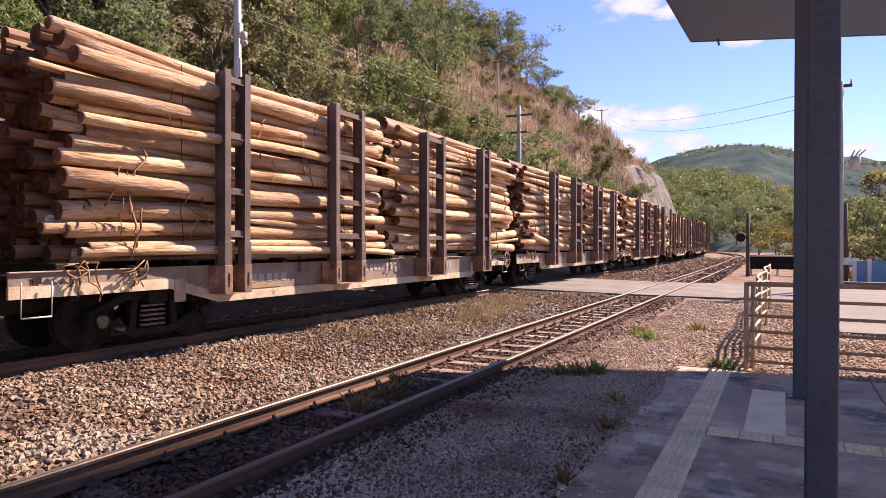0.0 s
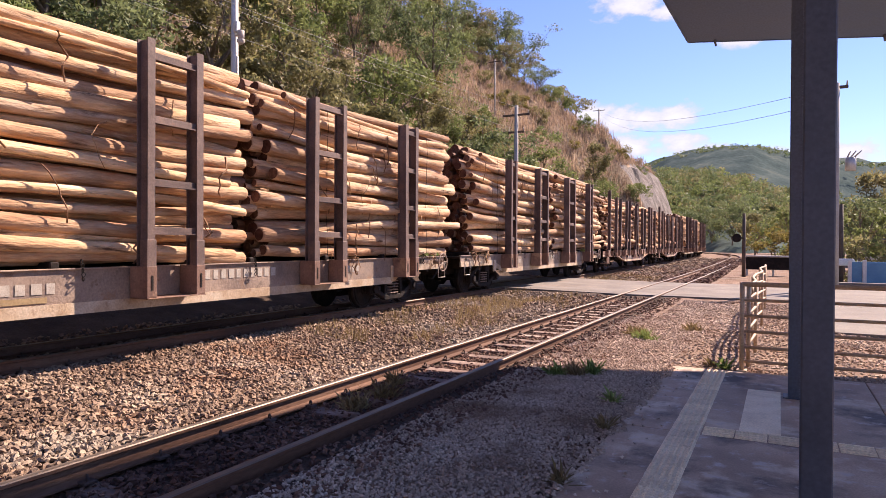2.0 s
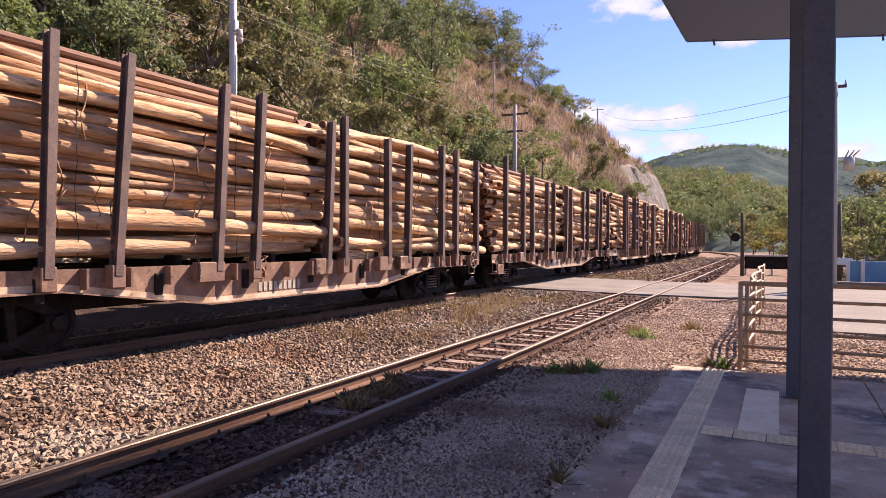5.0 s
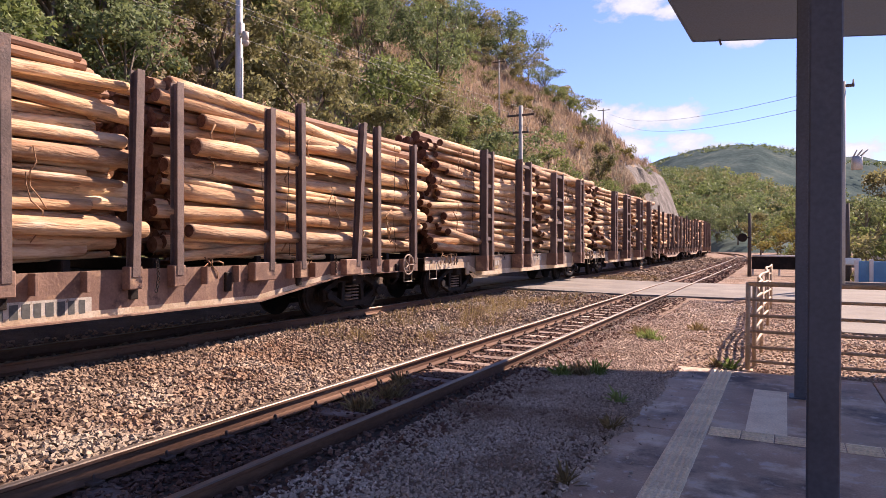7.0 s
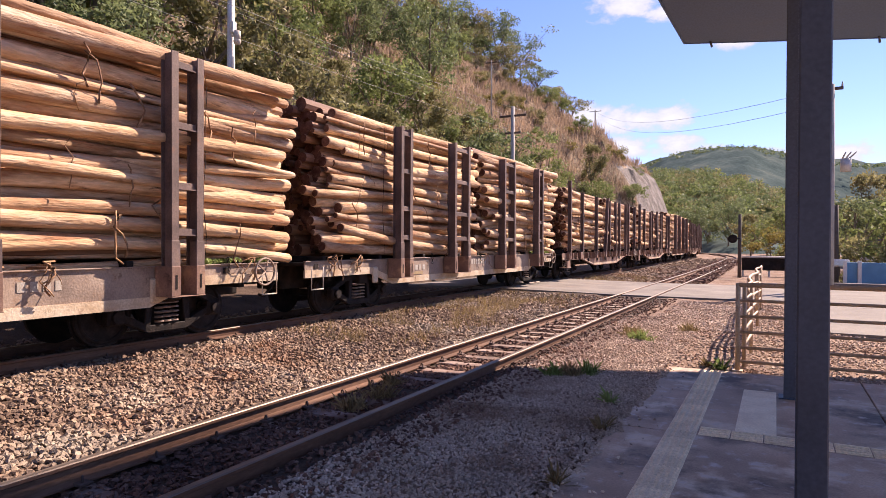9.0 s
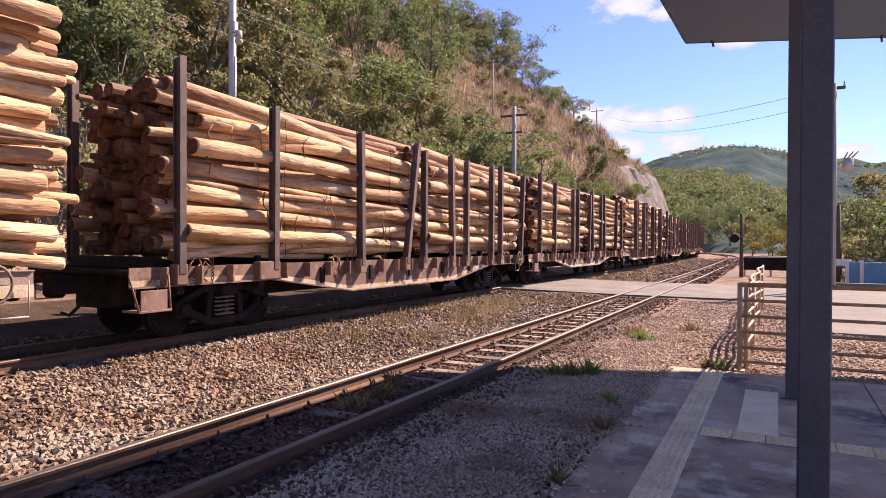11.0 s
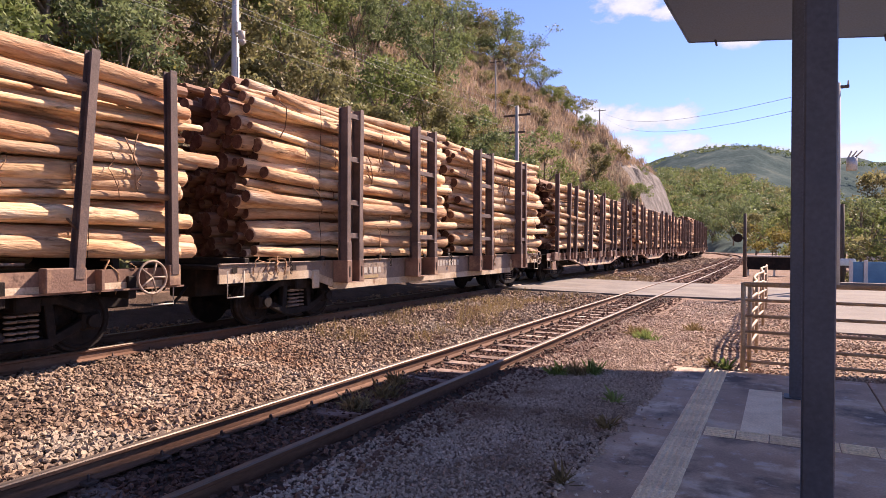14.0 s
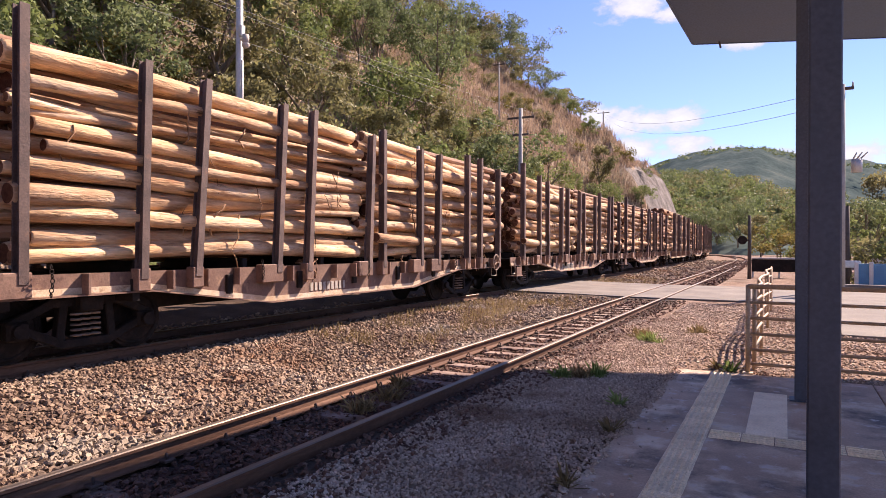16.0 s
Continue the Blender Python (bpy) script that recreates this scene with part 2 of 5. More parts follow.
TACTILE = surface("tactile_tile_concrete", [(0.68, 0.515, 0.335), (0.8, 0.63, 0.43), (0.85, 0.7, 0.51)], scale=5, rough=0.8, bump=0.2, fine=60, spread=0.12, stains=[((0.34, 0.28, 0.24), 9, 0.14)], bump_size=0.004)
# Faded yellow, dulled towards brown for the shaded side of the railings.
FENCE_PAINT = surface("faded_shade_dulled_yellow", [(0.3, 0.2, 0.11), (0.42, 0.29, 0.17), (0.52, 0.38, 0.24)], scale=6, rough=0.6, bump=0.15, fine=50, stains=[((0.18, 0.1, 0.05), 12, 0.25)])
# Canopy greys with the blue veil of lens glare mixed into the paint.
POST_PAINT = surface("glare_tinted_paint", [(0.045, 0.053, 0.073), (0.068, 0.078, 0.104)], scale=2.5, rough=0.5, bump=0.08, fine=40)
ROOF_PAINT = surface("glare_tinted_roof_sheet", [(0.045, 0.088, 0.18), (0.065, 0.115, 0.23)], scale=1.5, rough=0.55, bump=0.1, fine=30)
GALV = surface("galvanised_pole", [(0.42, 0.4, 0.37), (0.56, 0.54, 0.5)], scale=3, rough=0.5, metal=0.3, bump=0.1, fine=40)
CONCPOLE = surface("concrete_pole", [(0.3, 0.28, 0.25), (0.42, 0.4, 0.36)], scale=3, rough=0.85, bump=0.2, fine=40)
WIRE = surface("aluminium_wire", [(0.14, 0.14, 0.14), (0.24, 0.24, 0.23)], scale=3, rough=0.6, metal=0.2, bump=0)
DARKWOOD = surface("weathered_post_wood", [(0.06, 0.045, 0.035), (0.12, 0.09, 0.07)], scale=6, rough=0.9, bump=0.3, fine=30)
BLUE = surface("blue_painted_wall", [(0.075, 0.2, 0.34), (0.12, 0.28, 0.43)], scale=3, rough=0.6, bump=0.1)
PLASTER = surface("pale_plaster", [(0.55, 0.53, 0.5), (0.68, 0.66, 0.62)], scale=2, rough=0.8, bump=0.1)
TRUNK = surface("tree_bark", [(0.09, 0.07, 0.05), (0.2, 0.165, 0.125)], scale=5, rough=0.95, bump=0.5, fine=25)
LEAF_DARK = leafy("dark_leaves", [(0.09, 0.118, 0.05), (0.152, 0.186, 0.078), (0.208, 0.24, 0.108)])
LEAF_MID = leafy("green_leaves", [(0.12, 0.158, 0.052), (0.185, 0.22, 0.075), (0.245, 0.268, 0.1)])
LEAF_OLIVE = leafy("olive_leaves", [(0.14, 0.14, 0.06), (0.21, 0.195, 0.085), (0.28, 0.25, 0.12)])
LEAF_YELLOW = leafy("yellowing_leaves", [(0.13, 0.12, 0.035), (0.21, 0.18, 0.05), (0.28, 0.22, 0.08)])
DRYGRASS = leafy("dry_grass_blades", [(0.22, 0.155, 0.105), (0.33, 0.24, 0.17), (0.42, 0.32, 0.235)])
GREENGRASS = leafy("green_weed_blades", [(0.14, 0.185, 0.05), (0.22, 0.28, 0.08), (0.31, 0.35, 0.13)])
WEEDDRY = leafy("dry_weeds", [(0.14, 0.1, 0.045), (0.24, 0.17, 0.08), (0.3, 0.22, 0.11)])


# ---- building helpers ----
def part(name, bm, material, parent=None, label="", smooth=False):
    me = bpy.data.meshes.new(name)
    bm.to_mesh(me)
    bm.free()
    for m in material if isinstance(material, (list, tuple)) else [material]:
        me.materials.append(m)
    if smooth:
        for p in me.polygons:
            p.use_smooth = True
    ob = new(name, me)
    ob.parent = parent
    if label:
        ob["label"] = label
    return ob


def share(name, me, parent, loc, rot=(0, 0, 0), scale=(1, 1, 1)):
    ob = new(name, me)
    ob.parent = parent
    ob.location, ob.rotation_euler, ob.scale = loc, rot, scale
    return ob


def box(bm, lo, hi, bevel=0.0, mat=0, turn=None):
    """A box between two corners, bevelled; turn is a matrix laid on it."""
    c = [(a + b) / 2 for a, b in zip(lo, hi)]
    s = [abs(b - a) for a, b in zip(lo, hi)]
    g = bmesh.ops.create_cube(bm, size=1, matrix=Matrix.Translation(c) @ Matrix.Diagonal((*s, 1)))
    vs = g["verts"]
    fs = {f for v in vs for f in v.link_faces}
    for f in fs:
        f.material_index = mat
    if bevel:
        es = list({e for v in vs for e in v.link_edges})
        r = bmesh.ops.bevel(bm, geom=es, offset=bevel, segments=1, affect="EDGES")
        vs = list({v for f in r["faces"] for v in f.verts} | {v for v in vs if v.is_valid})
        for f in r["faces"]:
            f.material_index = mat
    if turn:
        bmesh.ops.transform(bm, matrix=turn, verts=vs)
    return vs


def rod(bm, a, b, r, r2=None, seg=10, mat=0, caps=True):
    a, b = Vector(a), Vector(b)
    d = b - a
    m = Matrix.Translation((a + b) / 2) @ d.to_track_quat("Z", "Y").to_matrix().to_4x4()
    g = bmesh.ops.create_cone(bm, cap_ends=caps, segments=seg, radius1=r, radius2=r if r2 is None else r2, depth=d.length, matrix=m)
    for f in {f for v in g["verts"] for f in v.link_faces}:
        f.material_index = mat
        f.smooth = len(f.verts) == 4
    return g["verts"]


def tube(name, points, r, material, parent=None, seg=6, label=""):
    """A pipe through points, as one mesh."""
    bm = bmesh.new()
    pts = [Vector(p) for p in points]
    rings = []
    for i, p in enumerate(pts):
        d = (pts[min(i + 1, len(pts) - 1)] - pts[max(i - 1, 0)]).normalized()
        q = d.to_track_quat("Z", "Y")
        rings.append([bm.verts.new(p + q @ Vector((r * math.cos(a), r * math.sin(a), 0))) for a in (2 * math.pi * k / seg for k in range(seg))])
    for a, b in zip(rings, rings[1:]):
        for k in range(seg):
            bm.faces.new((a[k], a[(k + 1) % seg], b[(k + 1) % seg], b[k])).smooth = True
    bm.faces.new(rings[0][::-1])
    bm.faces.new(rings[-1])
    return part(name, bm, material, parent, label)


def ring(bm, centre, axis, R, r, seg=20, sub=6, mat=0):
    q = Vector(axis).to_track_quat("Z", "Y")
    vs = []
    for i in range(seg):
        a = 2 * math.pi * i / seg
        o = Vector((math.cos(a), math.sin(a), 0))
        vs.append([bm.verts.new(Vector(centre) + q @ (o * (R + r * math.cos(b)) + Vector((0, 0, r * math.sin(b))))) for b in (2 * math.pi * k / sub for k in range(sub))])
    for i in range(seg):
        for k in range(sub):
            f = bm.faces.new((vs[i][k], vs[(i + 1) % seg][k], vs[(i + 1) % seg][(k + 1) % sub], vs[i][(k + 1) % sub]))
            f.smooth, f.material_index = True, mat


def raw_mesh(name, verts, faces, material, parent=None, mats=None):
    me = bpy.data.meshes.new(name)
    me.from_pydata(verts, [], faces)
    for m in material if isinstance(material, (list, tuple)) else [material]:
        me.materials.append(m)
    if mats is not None:
        me.polygons.foreach_set("material_index", mats)
    me.update()
    ob = new(name, me)
    ob.parent = parent
    return ob


# ---- the line of the tracks ----
FAR_X, NEAR_X, FAR_Z, NEAR_Z = -8.85, -3.78, 0.15, 0.08
STEP = 0.5
LINE = []  # (side shift, y, heading) along the track, every STEP metres from -60


def lay_line():
    x, y, h, u = 0.0, -60.0, 0.0, -60.0
    while u < 420:
        LINE.append((x, y, h))
        k = 0.0 if u < 28 else (1 / 1900 if u < 78 else (1 / 330 if u < 100 else 1 / 170))
        if h > 1.4:
            k = 0
        h += k * STEP
        x -= math.sin(h) * STEP
        y += math.cos(h) * STEP
        u += STEP


lay_line()
LINE_Y = np.array([p[1] for p in LINE])
LINE_X = np.array([p[0] for p in LINE])


def on_line(u, side, z):
    """Pose on the line at the distance u, moved sideways to the track at x = side."""
    f = (u + 60) / STEP
    i = max(0, min(len(LINE) - 2, int(f)))
    f -= i
    x, y, h = (a + (b - a) * f for a, b in zip(LINE[i], LINE[i + 1]))
    return pose(x + side * math.cos(h), y + side * math.sin(h), z, 0, 0, math.degrees(h))


def bend(y):
    """Side shift of the line at y."""
    return float(np.interp(y, LINE_Y, LINE_X)) if y < 150 else float(np.interp(150, LINE_Y, LINE_X)) - (y - 150) * 0.5


def smooth01(a, b, v):
    t = min(1.0, max(0.0, (v - a) / (b - a)))
    return t * t * (3 - 2 * t)


PROFILE = ((-30, 0.3), (-14, 0.5), (-12.5, 0.36), (-11.4, 0.2), (-10.7, 0.06), (-10.2, 0.0), (-9.9, -0.03), (-7.9, -0.03), (-7.5, -0.02), (-6.9, -0.08), (-5.6, -0.13), (-4.8, -0.1),
           (-4.45, -0.1), (-4.3, -0.1), (-3.3, -0.1), (-3.17, -0.02), (-2.7, -0.01), (-2.0, -0.01), (-1.4, -0.015), (8, -0.03), (4000, -0.03))
PX, PZ = [p[0] for p in PROFILE], [p[1] for p in PROFILE]


def ground_z(x, y):
    v = float(np.interp(x - bend(y), PX, PZ))
    road = smooth01(18.6, 20.2, y) * (1 - smooth01(27.4, 29.0, y)) if x > -12 else 0
    v = v * (1 - road) + road * (0.02 if x > -5 else 0.06)
    if -1.25 < x < 12 and y < 8.9:
        v = -0.12
    return v + 0.02 * noise.noise((x * 0.9, y * 0.9, 3.1)) + 0.008 * noise.noise((x * 3, y * 3, 0))


def build_ground():
    xs = list(np.concatenate([-np.geomspace(2500, 32, 16), np.arange(-30, -13, 1.0), np.arange(-13, 3, 0.2), np.arange(3, 14, 0.5), np.geomspace(15, 2500, 18)]))
    ys = list(np.concatenate([-np.geomspace(600, 12, 8), np.arange(-10, 2, 0.5), np.arange(2, 32, 0.25), np.arange(32, 110, 1.2), np.geomspace(112, 4000, 22)]))
    vs = [(x, y, ground_z(x, y)) for y in ys for x in xs]
    n = len(xs)
    fs = [(j * n + i, j * n + i + 1, (j + 1) * n + i + 1, (j + 1) * n + i) for j in range(len(ys) - 1) for i in range(n - 1)]
    mats = []
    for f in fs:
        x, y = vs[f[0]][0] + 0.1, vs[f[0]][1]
        # BED runs past the ballast to darken the ground in the train's shade.
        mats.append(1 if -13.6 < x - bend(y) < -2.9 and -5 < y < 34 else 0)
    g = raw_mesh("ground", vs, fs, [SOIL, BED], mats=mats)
    for p in g.data.polygons:
        p.use_smooth = True
    tagged(g, "reddish gravelly soil along the railway line", "ground", kind="structure")


build_ground()


def toe(y):
    """How far the foot of the hill lies from the line."""
    return 14.2 - 2.4 * smooth01(62, 88, y) - 1.7 * smooth01(88, 112, y)


def hill_z(x, y):
    d = -(x - bend(y)) - toe(y)
    if d < 0:
        return 0.35 - 0.5 * min(3, -d)
    h = 51 * (1 - math.exp(-d / 36))
    end = 1 - 0.25 * smooth01(70, 104, y) - 0.65 * smooth01(112, 180, y)
    cut = smooth01(74, 94, y) * (1 - smooth01(118, 136, y))
    h = h * end + cut * min(7.5, d * 2.0) * 0.9
    rough = 2.6 * noise.noise((x * 0.045, y * 0.045, 1.0)) + 0.9 * noise.noise((x * 0.16, y * 0.16, 5.0)) + 0.35 * noise.noise((x * 0.5, y * 0.5, 9.0))
    rough += cut * 2.4 * noise.noise((x * 0.3, y * 0.35, h * 0.3)) + cut * 1.0 * noise.noise((x * 0.9, y * 0.8, h * 0.6))
    return h + rough * min(1.0, d / 8) + 0.35


def build_hill():
    ys = list(np.concatenate([np.arange(-60, 0, 4), np.arange(0, 130, 1.1), np.arange(130, 230, 4)]))
    ds = list(np.concatenate([np.arange(-3, 12, 0.8), np.arange(12, 60, 1.4), np.geomspace(62, 260, 14)]))
    vs, mats = [], []
    for y in ys:
        for d in ds:
            x = bend(y) - toe(y) - d
            vs.append((x, y, hill_z(x, y)))
    n, fs = len(ds), []
    for j in range(len(ys) - 1):
        for i in range(n - 1):
            fs.append((j * n + i, (j + 1) * n + i, (j + 1) * n + i + 1, j * n + i + 1))
            y, d, z = ys[j], ds[i], vs[j * n + i][2]
            mats.append(1 if 84 < y < 136 and 0 < d < 5.5 + 2.5 * noise.noise((y * 0.2, d * 0.2, 0)) else 0)
    g = raw_mesh("hillside", vs, fs, [HILLSOIL, ROCK], mats=mats)
    tagged(g, "steep hillside with dry grass and a grey rock cutting", "hillside", kind="structure")


build_hill()


def build_far_hills():
    def ridge(name, label, pts, base, depth, seed, step):
        vs, fs = [], []
        az = np.arange(pts[0][0], pts[-1][0] + 0.01, step)
        rows = 9
        for a in az:
            dist = float(np.interp(a, [p[0] for p in pts], [p[1] for p in pts]))
            el = float(np.interp(a, [p[0] for p in pts], [p[2] for p in pts]))
            top = dist * math.tan(radians(el)) + 1.6
            for k in range(rows):
                f = k / (rows - 1)
                r = dist - depth * (1 - f)
                z = base + (top - base) * (f ** 0.8)
                x, y = r * math.sin(radians(a)), r * math.cos(radians(a))
                z += dist * 0.012 * noise.noise((x * 6 / dist + seed, y * 6 / dist, 0)) * f + dist * 0.004 * noise.noise((x * 40 / dist + seed, y * 40 / dist, 0)) * f + dist * 0.003 * noise.noise((x * 130 / dist + seed, y * 130 / dist, 0)) * f
                vs.append((x, y, z))
        for i in range(len(az) - 1):
            for k in range(rows - 1):
                fs.append((i * rows + k, (i + 1) * rows + k, (i + 1) * rows + k + 1, i * rows + k + 1))
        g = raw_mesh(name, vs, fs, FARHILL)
        for p in g.data.polygons:
            p.use_smooth = True
        tagged(g, label, "hill", kind="structure")

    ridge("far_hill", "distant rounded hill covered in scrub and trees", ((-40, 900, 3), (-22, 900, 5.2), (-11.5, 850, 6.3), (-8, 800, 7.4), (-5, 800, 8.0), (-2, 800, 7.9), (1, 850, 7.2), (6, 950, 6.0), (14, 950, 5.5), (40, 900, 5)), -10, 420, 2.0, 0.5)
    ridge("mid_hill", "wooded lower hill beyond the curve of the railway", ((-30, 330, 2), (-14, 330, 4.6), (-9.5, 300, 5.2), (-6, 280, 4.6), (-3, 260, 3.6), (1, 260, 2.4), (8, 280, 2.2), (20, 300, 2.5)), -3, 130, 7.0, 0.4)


def build_skyline_trees():
    """Small far trees along the crest of the distant hill."""
    rng = np.random.default_rng(44)
    vs, fs = [], []
    for _ in range(230):
        az = rng.uniform(-13, 7)
        dist = rng.uniform(745, 800)
        el = float(np.interp(az, (-13, -11.5, -8, -5, -2, 1, 6, 14), (6.0, 6.3, 7.4, 8.0, 7.9, 7.2, 6.0, 5.5)))
        f = 1 - (800 - dist) / 420
        top = 800 * math.tan(radians(el)) + 1.6
        x, y, z = dist * math.sin(radians(az)), dist * math.cos(radians(az)), -10 + (top + 10) * f ** 0.8
        r = rng.uniform(0.9, 2.3)
        for _ in range(26):
            o = rng.normal(0, 1, 3) * (r * 0.6, r * 0.6, r * 0.5)
            a, b = rng.normal(0, 1, 3) * 0.5, rng.normal(0, 1, 3) * 0.34
            p, i = np.array((x, y, z + r * 0.7)) + o, len(vs)
            vs += [tuple(p - a), tuple(p + b), tuple(p + a), tuple(p - b)]
            fs.append((i, i + 1, i + 2, i + 3))
    tagged(raw_mesh("hilltop_trees", vs, fs, LEAF_DARK), "small scattered trees along the distant hill crest", "trees", kind="stuff")


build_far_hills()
build_skyline_trees()


# ---- plants ----
def leaf_cloud(rng, centres, per, size, flat=0.6, stretch=1.0):
    """Leaf quads in clumps round (centre, radius), as vertices and faces."""
    vs, fs = [], []
    for c, r in centres:
        for _ in range(per):
            o = rng.normal(0, 1, 3)
            o /= np.linalg.norm(o) + 1e-6
            p = np.array(c) + o * r * rng.uniform(0.45, 1.05) * np.array((1, 1, flat))
            a, b = rng.normal(0, 1, 3), rng.normal(0, 1, 3)
            a /= np.linalg.norm(a)
            b -= a * (a @ b)
            b /= np.linalg.norm(b) + 1e-6
            s = size * rng.uniform(0.6, 1.4)
            i = len(vs)
            vs += [tuple(p - a * s), tuple(p + b * s * 0.45 * stretch), tuple(p + a * s), tuple(p - b * s * 0.45 * stretch)]
            fs.append((i, i + 1, i + 2, i + 3))
    return vs, fs


def build_tree(seed, height, spread, material, clumps=34, per=44, leaf=0.2, kind="round", label="", name="tree"):
    rng = np.random.default_rng(seed)
    root = new(name)
    bm = bmesh.new()
    th = height * (0.45 if kind != "airy" else 0.55)
    lean = Vector((rng.uniform(-0.12, 0.12), rng.uniform(-0.12, 0.12), 1)) * th
    rod(bm, (0, 0, -0.6), lean, 0.035 * height * 0.55, 0.012 * height, seg=7)
    centres = []
    limbs = 6 if kind != "bush" else 4
    for k in range(limbs):
        a = 2 * math.pi * (k + rng.uniform(-0.3, 0.3)) / limbs
        start = lean * rng.uniform(0.5, 1.0)
        end = Vector((math.cos(a) * spread * rng.uniform(0.45, 0.8), math.sin(a) * spread * rng.uniform(0.45, 0.8), height * rng.uniform(0.55, 0.9)))
        rod(bm, start, end, 0.012 * height, 0.004 * height, seg=5)
        for _ in range(2):
            tip = end + Vector(rng.normal(0, 1, 3)) * spread * 0.3
            rod(bm, start.lerp(end, rng.uniform(0.5, 0.9)), tip, 0.006 * height, 0.002 * height, seg=4)
            centres.append((tuple(tip), spread * rng.uniform(0.2, 0.32)))
        centres.append((tuple(end), spread * rng.uniform(0.24, 0.4)))
    while len(centres) < clumps:
        o = rng.normal(0, 1, 3)
        o /= np.linalg.norm(o)
        z = {"round": height * (0.62 + 0.34 * o[2]), "airy": height * (0.78 + 0.16 * o[2]), "bush": height * (0.45 + 0.45 * o[2])}[kind]
        rr = rng.uniform(0.55, 1.0)
        centres.append(((o[0] * spread * rr, o[1] * spread * rr, z), spread * rng.uniform(0.16, 0.34)))
    part("trunk", bm, TRUNK, root)
    vs, fs = leaf_cloud(rng, centres, per, leaf, flat=0.45 if kind == "airy" else 0.75)
    raw_mesh("crown", vs, fs, material, root)
    return tagged(root, label, "bush" if kind == "bush" else "tree", "trees on the hillside")


TREES = {
    "dark": [build_tree(1, 8.5, 3.1, LEAF_DARK, 44, 100, 0.135, "round", "tall dark green leafy tree on the hillside"), build_tree(2, 7.2, 2.8, LEAF_DARK, 40, 100, 0.135, "round", "tall dark green leafy tree on the hillside")],
    "mid": [build_tree(3, 6.0, 2.6, LEAF_MID, 40, 96, 0.13, "round", "bright green leafy tree on the slope"), build_tree(4, 5.2, 2.7, LEAF_MID, 38, 96, 0.13, "round", "bright green leafy tree on the slope"), build_tree(5, 6.6, 2.4, LEAF_OLIVE, 40, 96, 0.13, "round", "olive green tree on the slope")],
    "airy": [build_tree(6, 8.5, 4.3, LEAF_DARK, 36, 66, 0.16, "airy", "spreading thin-crowned tree on the ridge"), build_tree(7, 7.5, 3.9, LEAF_OLIVE, 34, 64, 0.16, "airy", "spreading thin-crowned tree on the ridge")],
    "bush": [build_tree(8, 2.4, 1.5, LEAF_MID, 24, 70, 0.1, "bush", "low green bush on the dry slope", "bush"), build_tree(9, 2.2, 1.4, LEAF_OLIVE, 24, 70, 0.1, "bush", "low olive bush on the dry slope", "bush"), build_tree(10, 2.8, 1.7, LEAF_YELLOW, 24, 70, 0.1, "bush", "yellowing bush on the dry slope", "bush")],
}


for n, src in enumerate(t for group in TREES.values() for t in group):
    yy, dd = 8.0 + 3.4 * n, 5.0 + (n * 7) % 12
    xx = bend(yy) - toe(yy) - dd
    src.location = (xx, yy, hill_z(xx, yy) - 0.15)


def plant(kind, x, y, scale, rng, z=None):
    src = TREES[kind][int(rng.integers(len(TREES[kind])))]
    zz = hill_z(x, y) if z is None else z
    m = pose(x, y, zz - 0.15, 0, 0, rng.uniform(0, 360))
    ob = copy_thing(src, m)
    ob.scale = (scale, scale, scale * rng.uniform(0.85, 1.15))
    return ob


def build_woods():
    rng = np.random.default_rng(21)
    spots = []

    def free(x, y, r):
        for a, b, c in spots:
            if (a - x) ** 2 + (b - y) ** 2 < ((r + c) * 0.5) ** 2:
                return False
        spots.append((x, y, r))
        return True

    def scatter(kinds, n, y0, y1, d0, d1, s0, s1, gap):
        made = tries = 0
        while made < n and tries < n * 30:
            tries += 1
            y, d = rng.uniform(y0, y1), rng.uniform(d0, d1)
            x = bend(y) - toe(y) - d
            if y > 80 and 0.222 < -x / y < 0.272:
                continue
            if free(x, y, gap):
                plant(kinds[int(rng.integers(len(kinds)))], x, y, rng.uniform(s0, s1), rng)
                made += 1

    scatter(("mid", "dark", "mid"), 42, 6, 40, 1.5, 14, 0.55, 0.95, 3.0)
    scatter(("dark", "mid", "mid"), 52, 4, 41, 12, 40, 0.6, 1.05, 3.8)
    scatter(("airy", "airy", "dark"), 8, 50, 86, 34, 52, 0.8, 1.15, 4.5)
    scatter(("airy", "airy", "dark"), 12, 82, 106, 24, 40, 0.9, 1.25, 4.0)
    scatter(("airy",), 8, 88, 106, 16, 26, 0.5, 0.8, 3.5)
    scatter(("bush", "bush", "mid"), 44, 44, 100, 1.5, 22, 0.5, 1.0, 2.5)
    scatter(("bush",), 26, 5, 45, 0.8, 6, 0.7, 1.3, 1.8)


build_woods()


